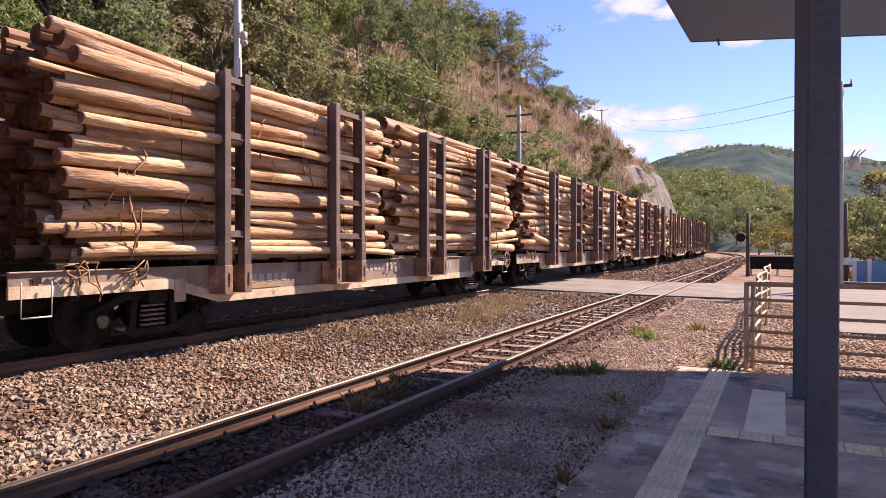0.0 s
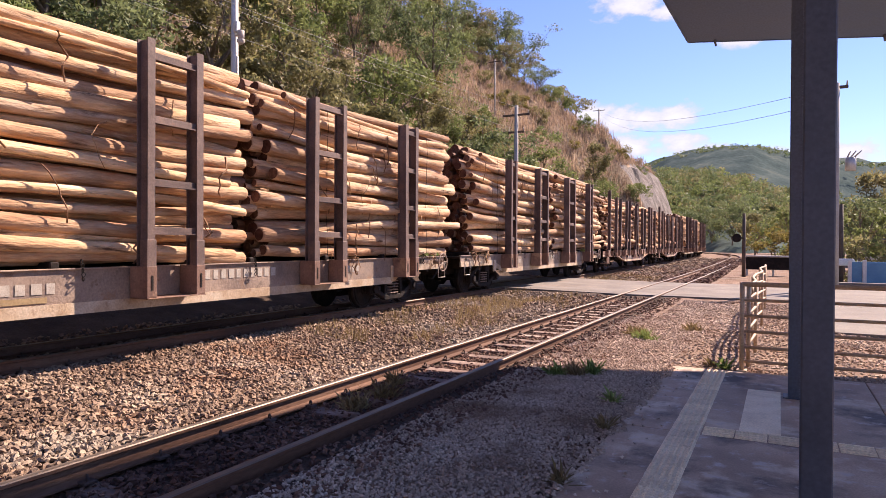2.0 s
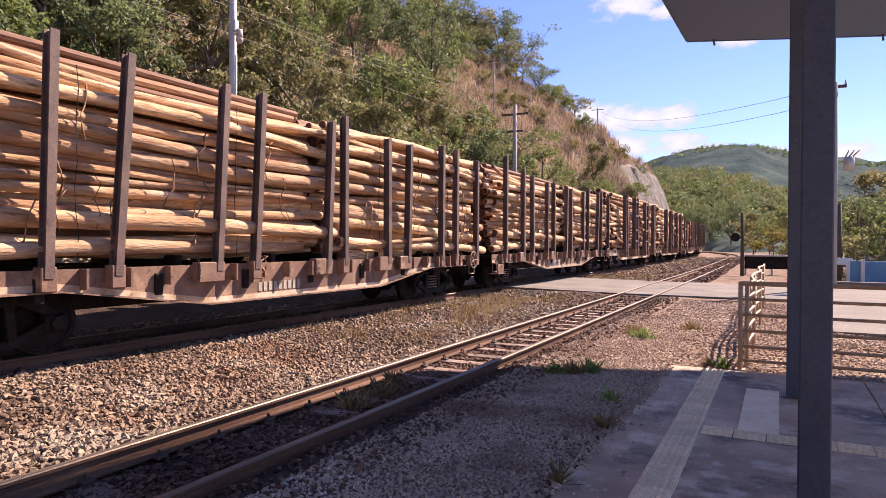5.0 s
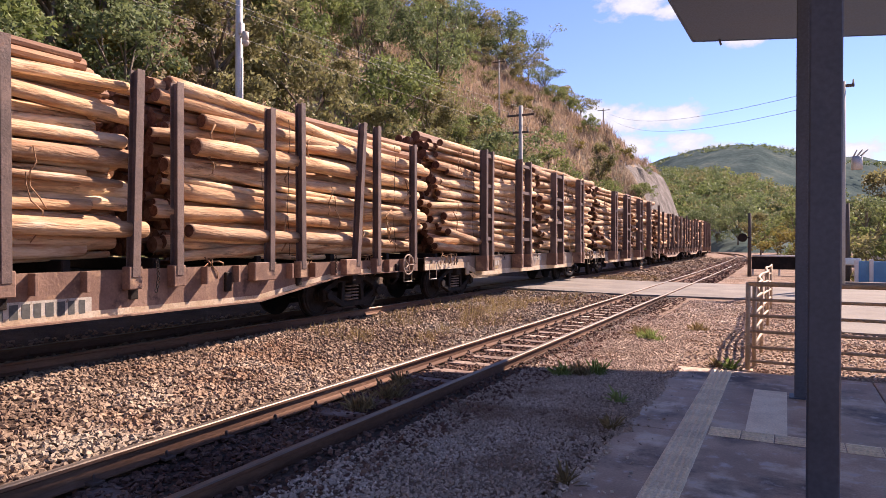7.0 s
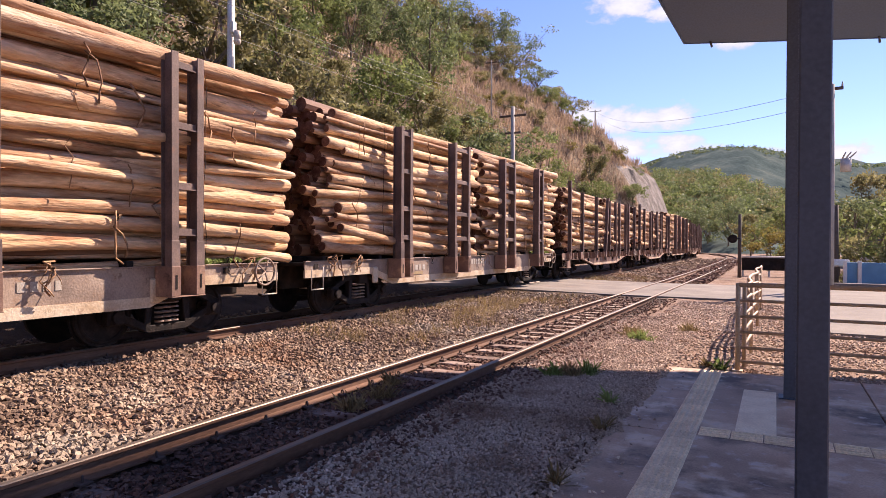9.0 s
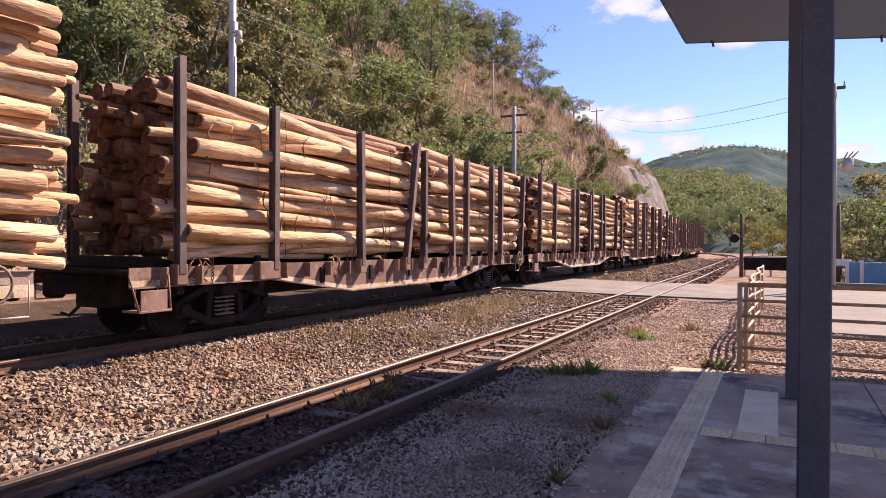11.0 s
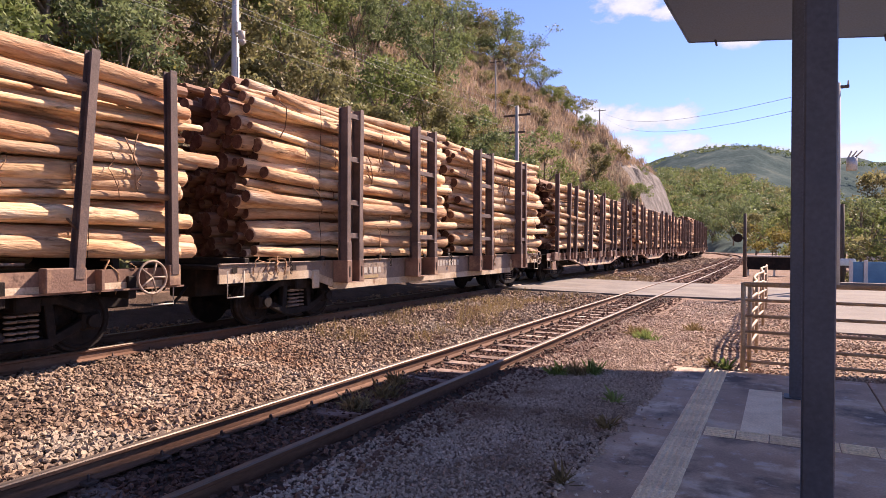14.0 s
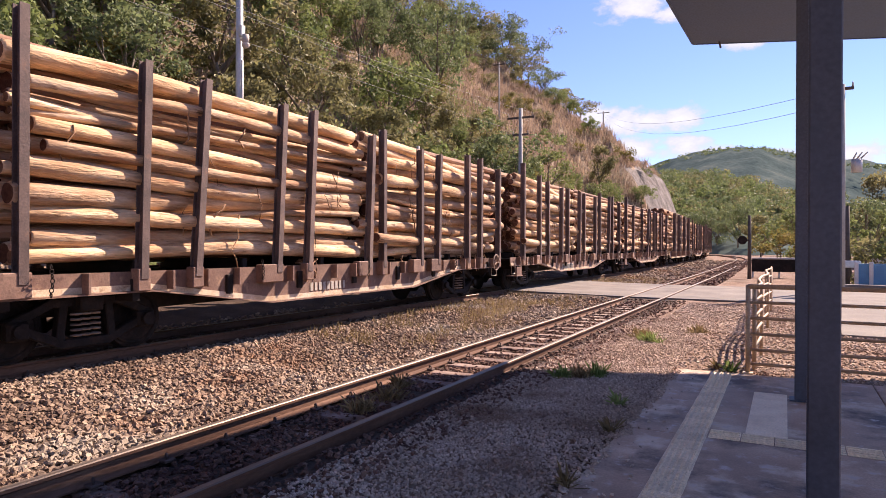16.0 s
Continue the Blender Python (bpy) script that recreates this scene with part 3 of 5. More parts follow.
def build_undergrowth():
    """Leafy scrub and dry grass over the slope, as loose blades."""
    rng = np.random.default_rng(5)
    for name, mat, n, y0, y1, d0, d1, size, label in (
        ("undergrowth", LEAF_OLIVE, 60000, 3, 60, 0.5, 34, 0.12, "olive green scrub covering the slope"),
        ("leafy_scrub", LEAF_MID, 46000, 3, 56, 0.5, 30, 0.115, "fresh green scrub covering the slope"),
    ):
        vs, fs = [], []
        while len(fs) < n:
            y, d = rng.uniform(y0, y1), rng.uniform(d0, d1)
            x = bend(y) - toe(y) - d
            if noise.noise((x * 0.2, y * 0.2, 4.0 if mat is LEAF_OLIVE else 8.0)) < -0.1:
                continue
            z = hill_z(x, y)
            a, b = leaf_cloud(rng, [((x, y, z + 0.35), 0.6)], 14, size)
            o = len(vs)
            vs += a
            fs += [tuple(i + o for i in f) for f in b]
        tagged(raw_mesh(name, vs, fs, mat), label, "undergrowth", kind="stuff")
    vs, fs = [], []
    for _ in range(52000):
        y = rng.uniform(34, 128) if rng.random() < 0.85 else rng.uniform(5, 40)
        d = rng.uniform(1, 44)
        x = bend(y) - toe(y) - d
        if 84 < y < 136 and d < 5.5:
            continue
        z = hill_z(x, y)
        for _ in range(3):
            px, py = x + rng.normal(0, 0.25), y + rng.normal(0, 0.25)
            h, a = rng.uniform(0.5, 1.1), rng.uniform(0, 6.28)
            w = rng.uniform(0.03, 0.07)
            i = len(vs)
            vs += [(px - w * math.cos(a), py - w * math.sin(a), z - 0.1), (px + w * math.cos(a), py + w * math.sin(a), z - 0.1), (px + rng.normal(0, 0.25), py + rng.normal(0, 0.25), z + h)]
            fs.append((i, i + 1, i + 2))
    tagged(raw_mesh("dry_grass", vs, fs, DRYGRASS), "tall dry brown grass on the hillside", "grass", kind="stuff")


build_undergrowth()


def build_far_woods():
    """The wood beyond the curve: trees of their own nearest, the rest as one mass."""
    rng = np.random.default_rng(31)
    for x, y, k, s in ((4.0, 43, "dark", 0.58), (5.4, 46, "dark", 0.6), (-3.0, 96, "mid", 1.0), (-0.5, 88, "bush", 1.9), (-9, 150, "dark", 1.3), (-14, 160, "dark", 1.4), (-4, 140, "dark", 1.2), (1.5, 105, "mid", 1.1), (6.5, 62, "mid", 1.1), (9, 70, "mid", 1.2), (4.8, 78, "mid", 1.1), (12, 82, "mid", 1.3), (-20, 172, "dark", 1.5), (3, 128, "mid", 1.4), (-0.6, 66, "bush", 1.3), (5.6, 50, "bush", 1.3), (3.75, 33.5, "bush", 0.95), (5.2, 34.5, "bush", 1.2), (2.75, 36.0, "bush", 1.0)):
        plant(k, x, y, s, rng, z=ground_z(x, y))
    for name, mat, seed in (("far_wood", LEAF_OLIVE, 3), ("far_wood_olive", LEAF_MID, 4), ("far_wood_green", LEAF_DARK, 5)):
        r2 = np.random.default_rng(seed)
        centres = []
        for _ in range(380):
            az, dist = r2.uniform(-12.5, 14), r2.uniform(170, 300)
            top = (dist - 165) / 130.0
            x, y = dist * math.sin(radians(az)), dist * math.cos(radians(az))
            z = -3 + 31 * top ** 0.85 * (1 - 0.55 * smooth01(-6, 6, az))
            for _ in range(3):
                centres.append(((x + r2.normal(0, 2), y + r2.normal(0, 2), z + r2.uniform(2, 6)), r2.uniform(1.6, 3.0)))
        vs, fs = leaf_cloud(r2, centres, 46, 0.45)
        tagged(raw_mesh(name, vs, fs, mat), "wood on the slope beyond the railway curve", "wood", kind="stuff")


build_far_woods()


# ---- tracks ----
def build_track(name, side, z, label, u0, u1, near_u, cover):
    """Two rails of flat-bottomed section on sleepers with clips."""
    root = tagged(new(name), label, "railway track", kind="structure")
    section = [(-0.062, -0.155), (0.062, -0.155), (0.062, -0.142), (0.012, -0.12), (0.009, -0.045), (0.034, -0.03), (0.035, -0.008), (0.026, 0.0), (-0.026, 0.0), (-0.035, -0.008), (-0.034, -0.03), (-0.009, -0.045), (-0.012, -0.12), (-0.062, -0.142)]
    n = len(section)
    for off in (-0.535, 0.535):
        vs, fs, mats = [], [], []
        us = list(np.arange(u0, 40, 1.5)) + list(np.arange(40, u1, 2.0))
        for u in us:
            m = on_line(u, side + off, z)
            vs += [tuple(m @ Vector((x, 0, zz))) for x, zz in section]
        for j in range(len(us) - 1):
            for i in range(n):
                fs.append((j * n + i, j * n + (i + 1) % n, (j + 1) * n + (i + 1) % n, (j + 1) * n + i))
                mats.append(1 if i in (6, 7, 8) else 0)
        raw_mesh("rail", vs, fs, [RAIL_SIDE, RAIL_TOP], root, mats)
    bm = bmesh.new()
    box(bm, (-1.0, -0.11, -0.15), (1.0, 0.11, 0.0), 0.012)
    sl = part("sleeper", bm, SLEEPER, root)
    me = sl.data
    bpy.data.objects.remove(sl)
    bm = bmesh.new()
    for s in (-1, 1):
        ring(bm, (s * 0.08, 0, 0.035), (0.6 * s, 1, 0), 0.026, 0.009, 8, 5)
        box(bm, (s * 0.03, -0.05, 0.0), (s * 0.13, 0.05, 0.022), 0.004)
    cl = part("clip", bm, CLIP, root)
    cme = cl.data
    bpy.data.objects.remove(cl)
    rng = np.random.default_rng(int(abs(side) * 10))
    u = -2.0
    while u < 75:
        if not 20.0 < u < 27.6:
            m = on_line(u, side, z - 0.155)
            q = m.to_euler()
            share("sleeper", me, root, m.translation + Vector((0, 0, -(cover + (0.028 if u < 6.5 else 0.0)) * rng.uniform(0.3, 1.0))), (rng.normal(0, 0.006), rng.normal(0, 0.006), q.z + rng.normal(0, 0.01)))
            if u < near_u:
                for off in (-0.535, 0.535):
                    share("clip", cme, root, m @ Vector((off, 0, 0.0)), (0, 0, q.z + rng.normal(0, 0.05)))
        u += 0.6
    return root


build_track("track_near", NEAR_X, NEAR_Z, "rusty metre-gauge track on stained sleepers and ballast", -6, 190, 26, 0.012)
build_track("track_far", FAR_X, FAR_Z, "rusty metre-gauge track under the timber train", -20, 260, 22, 0.03)


def stone_shapes(rng, count):
    out = []
    base = [(1, 0, 0), (-1, 0, 0), (0, 1, 0), (0, -1, 0), (0, 0, 1), (0, 0, -1), (0.62, 0.6, 0.55), (-0.6, -0.62, 0.5)]
    tri = [(0, 6, 4), (0, 2, 6), (2, 4, 6), (2, 1, 4), (1, 7, 4), (1, 3, 7), (3, 4, 7), (3, 0, 4), (2, 0, 5), (1, 2, 5), (3, 1, 5), (0, 3, 5)]
    for _ in range(count):
        b = np.array(base) * rng.uniform(0.65, 1.15, (8, 1)) + rng.normal(0, 0.13, (8, 3))
        b *= np.array((1.0, rng.uniform(0.65, 1), rng.uniform(0.5, 0.85)))
        q = Euler(rng.uniform(-0.6, 0.6, 3)).to_matrix()
        out.append(b @ np.array(q).T)
    return out, tri


def build_stones(name, label, material, density, size, x0, x1, y0, y1, seed, keep=None, falloff=True, level=None):
    rng = np.random.default_rng(seed)
    shapes, tri = stone_shapes(rng, 24)
    tri = np.array(tri)
    area = (x1 - x0) * (y1 - y0)
    V, F, k = [], [], 0
    for _ in range(int(area * density)):
        x, y = rng.uniform(x0, x1), rng.uniform(y0, y1)
        if falloff and rng.random() > min(1.0, (7.0 / max(y, 1)) ** 1.3):
            continue
        if keep and not keep(x, y, rng):
            continue
        a = rng.uniform(0, 6.283)
        s = size * rng.uniform(0.55, 1.35) * (1 + 0.03 * max(0, y - 6))
        c, d = math.cos(a), math.sin(a)
        p = shapes[int(rng.integers(24))] * s
        q = np.column_stack((p[:, 0] * c - p[:, 1] * d + x + bend(y), p[:, 0] * d + p[:, 1] * c + y, p[:, 2] + (ground_z(x + bend(y), y) if level is None else level) + s * rng.uniform(0.0, 0.5)))
        V.append(q)
        F.append(tri + k)
        k += 8
    ob = raw_mesh(name, np.concatenate(V).tolist(), np.concatenate(F).tolist(), material)
    return tagged(ob, label, "ballast", kind="stuff")


def off_rails(x, y, rng):
    if 19.8 < y < 27.8:
        return False
    if -4.25 < x < -3.3 and y > 6.0 and (y + 2.0 + 0.11) % 0.6 < 0.22 and rng.random() < 0.85:
        return False
    return min(abs(x + 4.315), abs(x + 3.245), abs(x + 8.315), abs(x + 9.385)) > 0.085


build_stones("ballast", "pale brown crushed-stone ballast between the two tracks", STONE, 520, 0.036, -8.25, -4.42, 2.2, 34, 1, off_rails)
build_stones("ballast_in_track", "dark iron-stained ballast between the near rails", STONE_RED, 520, 0.03, -4.25, -3.3, 2.0, 34, 2, off_rails)
build_stones("ballast_edge", "brown ballast beside the near rail", STONE_RED, 300, 0.026, -3.2, -2.5, 2.0, 40, 3, off_rails)
build_stones("fine_gravel", "fine grey gravel beside the platform", GRAVEL, 2300, 0.0155, -2.95, -1.3, 2.4, 15, 4, None, True)
build_stones("far_ballast", "ballast under the timber train", STONE, 120, 0.04, -10.6, -8.3, 1.0, 30, 6, off_rails)
build_stones("ballast_beyond", "dark ballast of the tracks beyond the crossing", STONE_RED, 26, 0.05, -5.0, -2.6, 28.5, 80, 8, off_rails, False)
build_stones("ballast_beyond_far", "ballast of the train's track beyond the crossing", STONE, 20, 0.05, -8.0, -5.0, 28.5, 80, 9, off_rails, False)


def on_edge(x, y, rng):
    """Gravel spilt over the platform's side edge, thinning inwards."""
    reach = -1.2 + 0.16 * noise.noise((0.0, y * 0.9, 3.0)) + 0.07 * noise.noise((0.0, y * 3.1, 7.0))
    return x < reach or rng.random() < 0.03


build_stones("edge_gravel", "gravel spilt over the ragged platform edge", GRAVEL, 1500, 0.016, -1.32, -0.9, 2.2, 8.9, 11, on_edge, True, 0.0)
build_stones("loose_gravel", "loose gravel and stones by the fence", GRAVEL, 260, 0.022, -2.4, 3.5, 9.0, 19.5, 7, None, False)


# ---- level crossing ----
def build_crossing():
    root = tagged(new("level_crossing"), "pale concrete road crossing over both tracks", "road", kind="structure")
    for x0, x1 in ((-13.5, -9.46), (-9.3, -8.4), (-8.24, -4.4), (-4.23, -3.33), (-3.16, 1.0), (1.0, 9.5)):
        bm = bmesh.new()
        z = 0.135 if x1 < -8.2 else 0.068
        vs = box(bm, (x0, 20.2, -0.3), (x1, 27.4, z), 0.01)
        for v in vs:
            if -8.3 < x0 < -8.2 and v.co.x < -8 and v.co.z > 0:
                v.co.z += 0.065
        part("concrete_slab", bm, ROADCONC, root)


build_crossing()


# ---- platform ----
def build_platform():
    root = tagged(new("platform"), "stained dark concrete station platform", "platform", kind="structure")
    bm = bmesh.new()
    xs = (-1.27, 0.9, 3.6, 8.0)
    ys = (-8.0, -3.2, 1.4, 5.82, 8.95)
    for i in range(3):
        for j in range(4):
            bm = bmesh.new()
            box(bm, (xs[i] + 0.004, ys[j] + 0.004, -0.3), (xs[i + 1] - 0.004, ys[j + 1] - 0.004, 0.0), 0.008)
            part("slab", bm, CONCRETE, root)
    bm = bmesh.new()
    box(bm, (-0.3, 6.08, 0.0), (0.02, 7.88, 0.006), 0.002)
    part("plate", bm, TACTILE, root, "pale concrete inlay plate")
    # warning strip along the track: bars in rows
    def tile(lines):
        bm = bmesh.new()
        box(bm, (-0.121, -0.121, -0.02), (0.121, 0.121, 0.004), 0.003)
        if lines:
            for k in range(4):
                x = -0.09 + 0.06 * k
                box(bm, (-0.118, x - 0.012, 0.003), (0.118, x + 0.014, 0.013), 0.003)
        else:
            for k in range(5):
                for l in range(5):
                    c = (-0.096 + 0.048 * k, -0.096 + 0.048 * l)
                    g = bmesh.ops.create_cone(bm, cap_ends=True, segments=6, radius1=0.017, radius2=0.012, depth=0.013, matrix=Matrix.Translation((*c, 0.008)))
        ob = part("tactile_tile", bm, TACTILE, root)
        me = ob.data
        bpy.data.objects.remove(ob)
        return me

    dots, bars = tile(False), tile(True)
    rng = np.random.default_rng(9)
    y = 8.76
    while y > -4:
        share("tactile_tile", dots, root, (-0.705 + rng.normal(0, 0.0015), y, rng.normal(0, 0.001)), (0, 0, rng.normal(0, 0.004)))
        y -= 0.2505
    x = -0.45
    while x < 5:
        share("tactile_tile", bars, root, (x, 5.95 + rng.normal(0, 0.0015), rng.normal(0, 0.001)), (0, 0, rng.normal(0, 0.004)))
        x += 0.2505


build_platform()


def build_canopy():
    root = tagged(new("platform_canopy"), "dark grey steel platform canopy on square posts", "canopy")
    x0, z0 = 0.09, 5.45
    for y in (3.42, 7.71, -0.9, -5.2):
        bm = bmesh.new()
        vs = box(bm, (x0, y - 0.065, 0), (x0 + 0.13, y + 0.065, z0), 0.006)
        part("post", bm, POST_PAINT, root)
        bm = bmesh.new()
        box(bm, (x0 - 0.004, y - 0.058, 0.0), (x0 + 0.0, y - 0.046, z0 - 0.15))
        part("weld_strip", bm, POST_PAINT, root)
        bm = bmesh.new()
        box(bm, (x0 - 0.05, y - 0.11, 0), (x0 + 0.18, y + 0.11, 0.012), 0.003)
        part("base_plate", bm, POST_PAINT, root)

    def end(x):
        return 12.99 + 0.38 * (x + 1.57)

    # ribbed sheet, cut askew at its far end
    bm = bmesh.new()
    rows = []
    n = 170
    for k in range(n + 1):
        f = k / n
        h = z0 + 0.02 + (0.03 if k % 4 in (1, 2) else 0.0)
        # Left edge splays outward, out of view, to throw shadow on the left rail.
        rows.append([bm.verts.new((x, -9 + f * (end(x) + 9), h)) for x in (-1.55 - 0.03 * (1 - f) * 22, 4.2)])
    for p, q in zip(rows, rows[1:]):
        bm.faces.new((p[0], p[1], q[1], q[0]))
    bmesh.ops.solidify(bm, geom=bm.faces[:], thickness=0.004)
    part("roof_sheet", bm, ROOF_PAINT, root)

    def slab(name, pts, za, zb, mat):
        bm = bmesh.new()
        lo = [bm.verts.new((x, y, za)) for x, y in pts]
        hi = [bm.verts.new((x, y, zb)) for x, y in pts]
        bm.faces.new(lo[::-1])
        bm.faces.new(hi)
        for i in range(len(pts)):
            j = (i + 1) % len(pts)
            bm.faces.new((lo[i], lo[j], hi[j], hi[i]))
        bmesh.ops.recalc_face_normals(bm, faces=bm.faces[:])
        part(name, bm, mat, root)

    slab("fascia", [(-1.58, end(-1.58)), (4.2, end(4.2)), (4.2, end(4.2) + 0.04), (-1.58, end(-1.58) + 0.04)], z0 - 0.02, z0 + 0.2, ROOF_PAINT)
    slab("fascia", [(-2.25, -9), (-2.21, -9), (-1.555, end(-1.555)), (-1.59, end(-1.59))], z0 - 0.02, z0 + 0.2, ROOF_PAINT)
    slab("soffit", [(-2.21, -9), (4.2, -9), (4.2, end(4.2)), (-1.554, end(-1.554))], z0 - 0.012, z0 + 0.004, ROOF_PAINT)
    for x in (-1.12, 1.65):
        bm = bmesh.new()
        rod(bm, (x, end(x) - 0.1, z0), (x + 0.02, end(x) + 0.0, z0 - 0.1), 0.02, seg=8)
        part("gutter_spout", bm, POST_PAINT, root)


build_canopy()


def build_fences():
    root = tagged(new("platform_railing"), "faded yellow tubular steel railing at the platform end", "railing")
    y = 9.05
    for x in (-0.42, 1.6, 3.6, 5.6):
        bm = bmesh.new()
        rod(bm, (x, y, -0.05), (x, y, 1.12), 0.03, seg=10)
        box(bm, (x - 0.06, y - 0.06, -0.03), (x + 0.06, y + 0.06, 0.01), 0.003)
        part("post", bm, FENCE_PAINT, root)
    for k, z in enumerate((1.1, 0.9, 0.7, 0.5, 0.3, 0.12)):
        bm = bmesh.new()
        r = 0.03 if k == 0 else 0.02
        rod(bm, (-0.42, y, z), (5.6, y, z), r, seg=10)
        part("rail", bm, FENCE_PAINT, root)
    root = tagged(new("path_railing"), "bent faded yellow railing along the path to the crossing", "railing")
    pts = [(-0.36 + 0.05 * math.sin(i * 1.9), 9.4 + i * 1.25) for i in range(9)]
    for x, yy in pts:
        bm = bmesh.new()
        rod(bm, (x, yy, -0.1), (x, yy, 1.06), 0.026, seg=8)
        part("post", bm, FENCE_PAINT, root)
    for k, z in enumerate((1.06, 0.88, 0.68, 0.48, 0.28)):
        tube("rail", [(x, yy, z) for x, yy in pts], 0.022, FENCE_PAINT, root, seg=8)


build_fences()


# ---- poles, wires, the road side ----
def build_poles():
    def pole(name, x, y, z0, h, r, label, material, arm=None, extra=None):
        root = tagged(new(name), label, "pole")
        root.location = (x, y, z0)
        bm = bmesh.new()
        rod(bm, (0, 0, -0.5), (0, 0, h), r, r * 0.72, seg=14)
        part("shaft", bm, material, root)
        for z, w in arm or ():
            bm = bmesh.new()
            box(bm, (-w, -0.05, z - 0.05), (w, 0.05, z + 0.05), 0.01)
            part("crossarm", bm, DARKWOOD, root)
            for k in range(3):
                bm = bmesh.new()
                xx = -w * 0.9 + w * 0.9 * k
                rod(bm, (xx, 0, z + 0.05), (xx, 0, z + 0.22), 0.035, 0.02, seg=8)
                part("insulator", bm, PALE, root)
        return root

    p = pole("camera_pole", -12.6, 12.35, -0.3, 11.5, 0.115, "grey steel pole carrying a surveillance camera", GALV)
    bm = bmesh.new()
    rod(bm, (0.15, -0.05, 4.2), (0.15, -0.05, 6.7), 0.03, seg=8)
    part("conduit", bm, GALV, p)
    bm = bmesh.new()
    rod(bm, (0, 0, 7.25), (0.32, -0.1, 7.25), 0.03, seg=8)
    box(bm, (0.08, -0.14, 7.3), (0.2, 0.02, 7.6), 0.02)
    part("bracket", bm, GALV, p)
    bm = bmesh.new()
    rod(bm, (0.32, -0.1, 7.08), (0.32, -0.1, 7.32), 0.09, seg=12)
    bmesh.ops.create_uvsphere(bm, u_segments=12, v_segments=8, radius=0.1, matrix=Matrix.Translation((0.32, -0.1, 7.06)))
    part("camera_housing", bm, PALE, p, smooth=True)
    pole("power_pole", -12.4, 32.0, -0.3, 9.2, 0.14, "grey concrete power pole with two crossarms", CONCPOLE, ((8.7, 0.75), (7.8, 0.45)))
    pole("power_pole", -29.6, 118.0, hill_z(-29.6, 118), 26.4 - hill_z(-29.6, 118), 0.17, "thin power pole standing on the hill ridge", CONCPOLE, ((26.1 - hill_z(-29.6, 118), 1.1),))
    pole("power_pole", -24.3, 57.0, hill_z(-24.3, 57), 19.2 - hill_z(-24.3, 57), 0.08, "thin power pole on the slope", CONCPOLE, ((19.0 - hill_z(-24.3, 57), 0.6),))
    pole("marker_post", -13.0, 22.3, -0.3, 5.9, 0.09, "pale post beside the hill foot", CONCPOLE)
    pole("power_pole", 1.72, 26.5, 0.0, 7.3, 0.13, "pale concrete power pole by the road", CONCPOLE, ((7.15, 0.35),))
    pole("wooden_post", 2.35, 33.0, 0.0, 3.4, 0.13, "dark weathered wooden post by the road", DARKWOOD)
    s = pole("crossing_signal", -1.62, 36.0, 0.0, 3.2, 0.1, "dark crossing signal post with a round lamp", DARKWOOD)
    bm = bmesh.new()
    rod(bm, (-0.32, -0.12, 1.95), (-0.32, 0.0, 1.95), 0.22, seg=16)
    rod(bm, (-0.3, -0.06, 1.95), (0, -0.06, 1.95), 0.03, seg=6)
    part("lamp_disc", bm, DARKSTEEL, s)
    # transformer on the pale pole
    t = tagged(new("transformer"), "grey pole-mounted transformer with bushings", "transformer")
    t.location = (2.15, 26.4, 4.2)
    bm = bmesh.new()
    rod(bm, (0, 0, 0), (0, 0, 0.45), 0.17, seg=14)
    part("tank", bm, GALV, t)
    for k in range(3):
        bm = bmesh.new()
        rod(bm, (-0.1 + 0.1 * k, 0, 0.45), (0.0 + 0.16 * k, 0, 0.68), 0.03, 0.022, seg=7)
        part("bushing", bm, PALE, t)


build_poles()


def wire(a, b, sag, r=0.014):
    pts = []
    for k in range(17):
        f = k / 16
        p = Vector(a).lerp(Vector(b), f)
        p.z -= sag * 4 * f * (1 - f)
        pts.append(p)
    tagged(tube("power_line", pts, r, WIRE, seg=5), "thin grey overhead power line", "cable", "overhead power lines")


for dx, z, bz, sag in ((-0.65, 8.62, 8.4, 0.6), (0.6, 8.62, 8.0, 0.9), (-0.3, 7.75, 7.3, 0.5)):
    wire((-12.4 + dx, 32.0, z), (-13.0 + dx, -18.0, bz), sag, 0.0055)
for dz in (0.0, 0.5):
    wire((-29.6, 118.0, 26.1 - dz), (1.72, 26.5, 7.2 - dz), 1.6 + dz, 0.011)


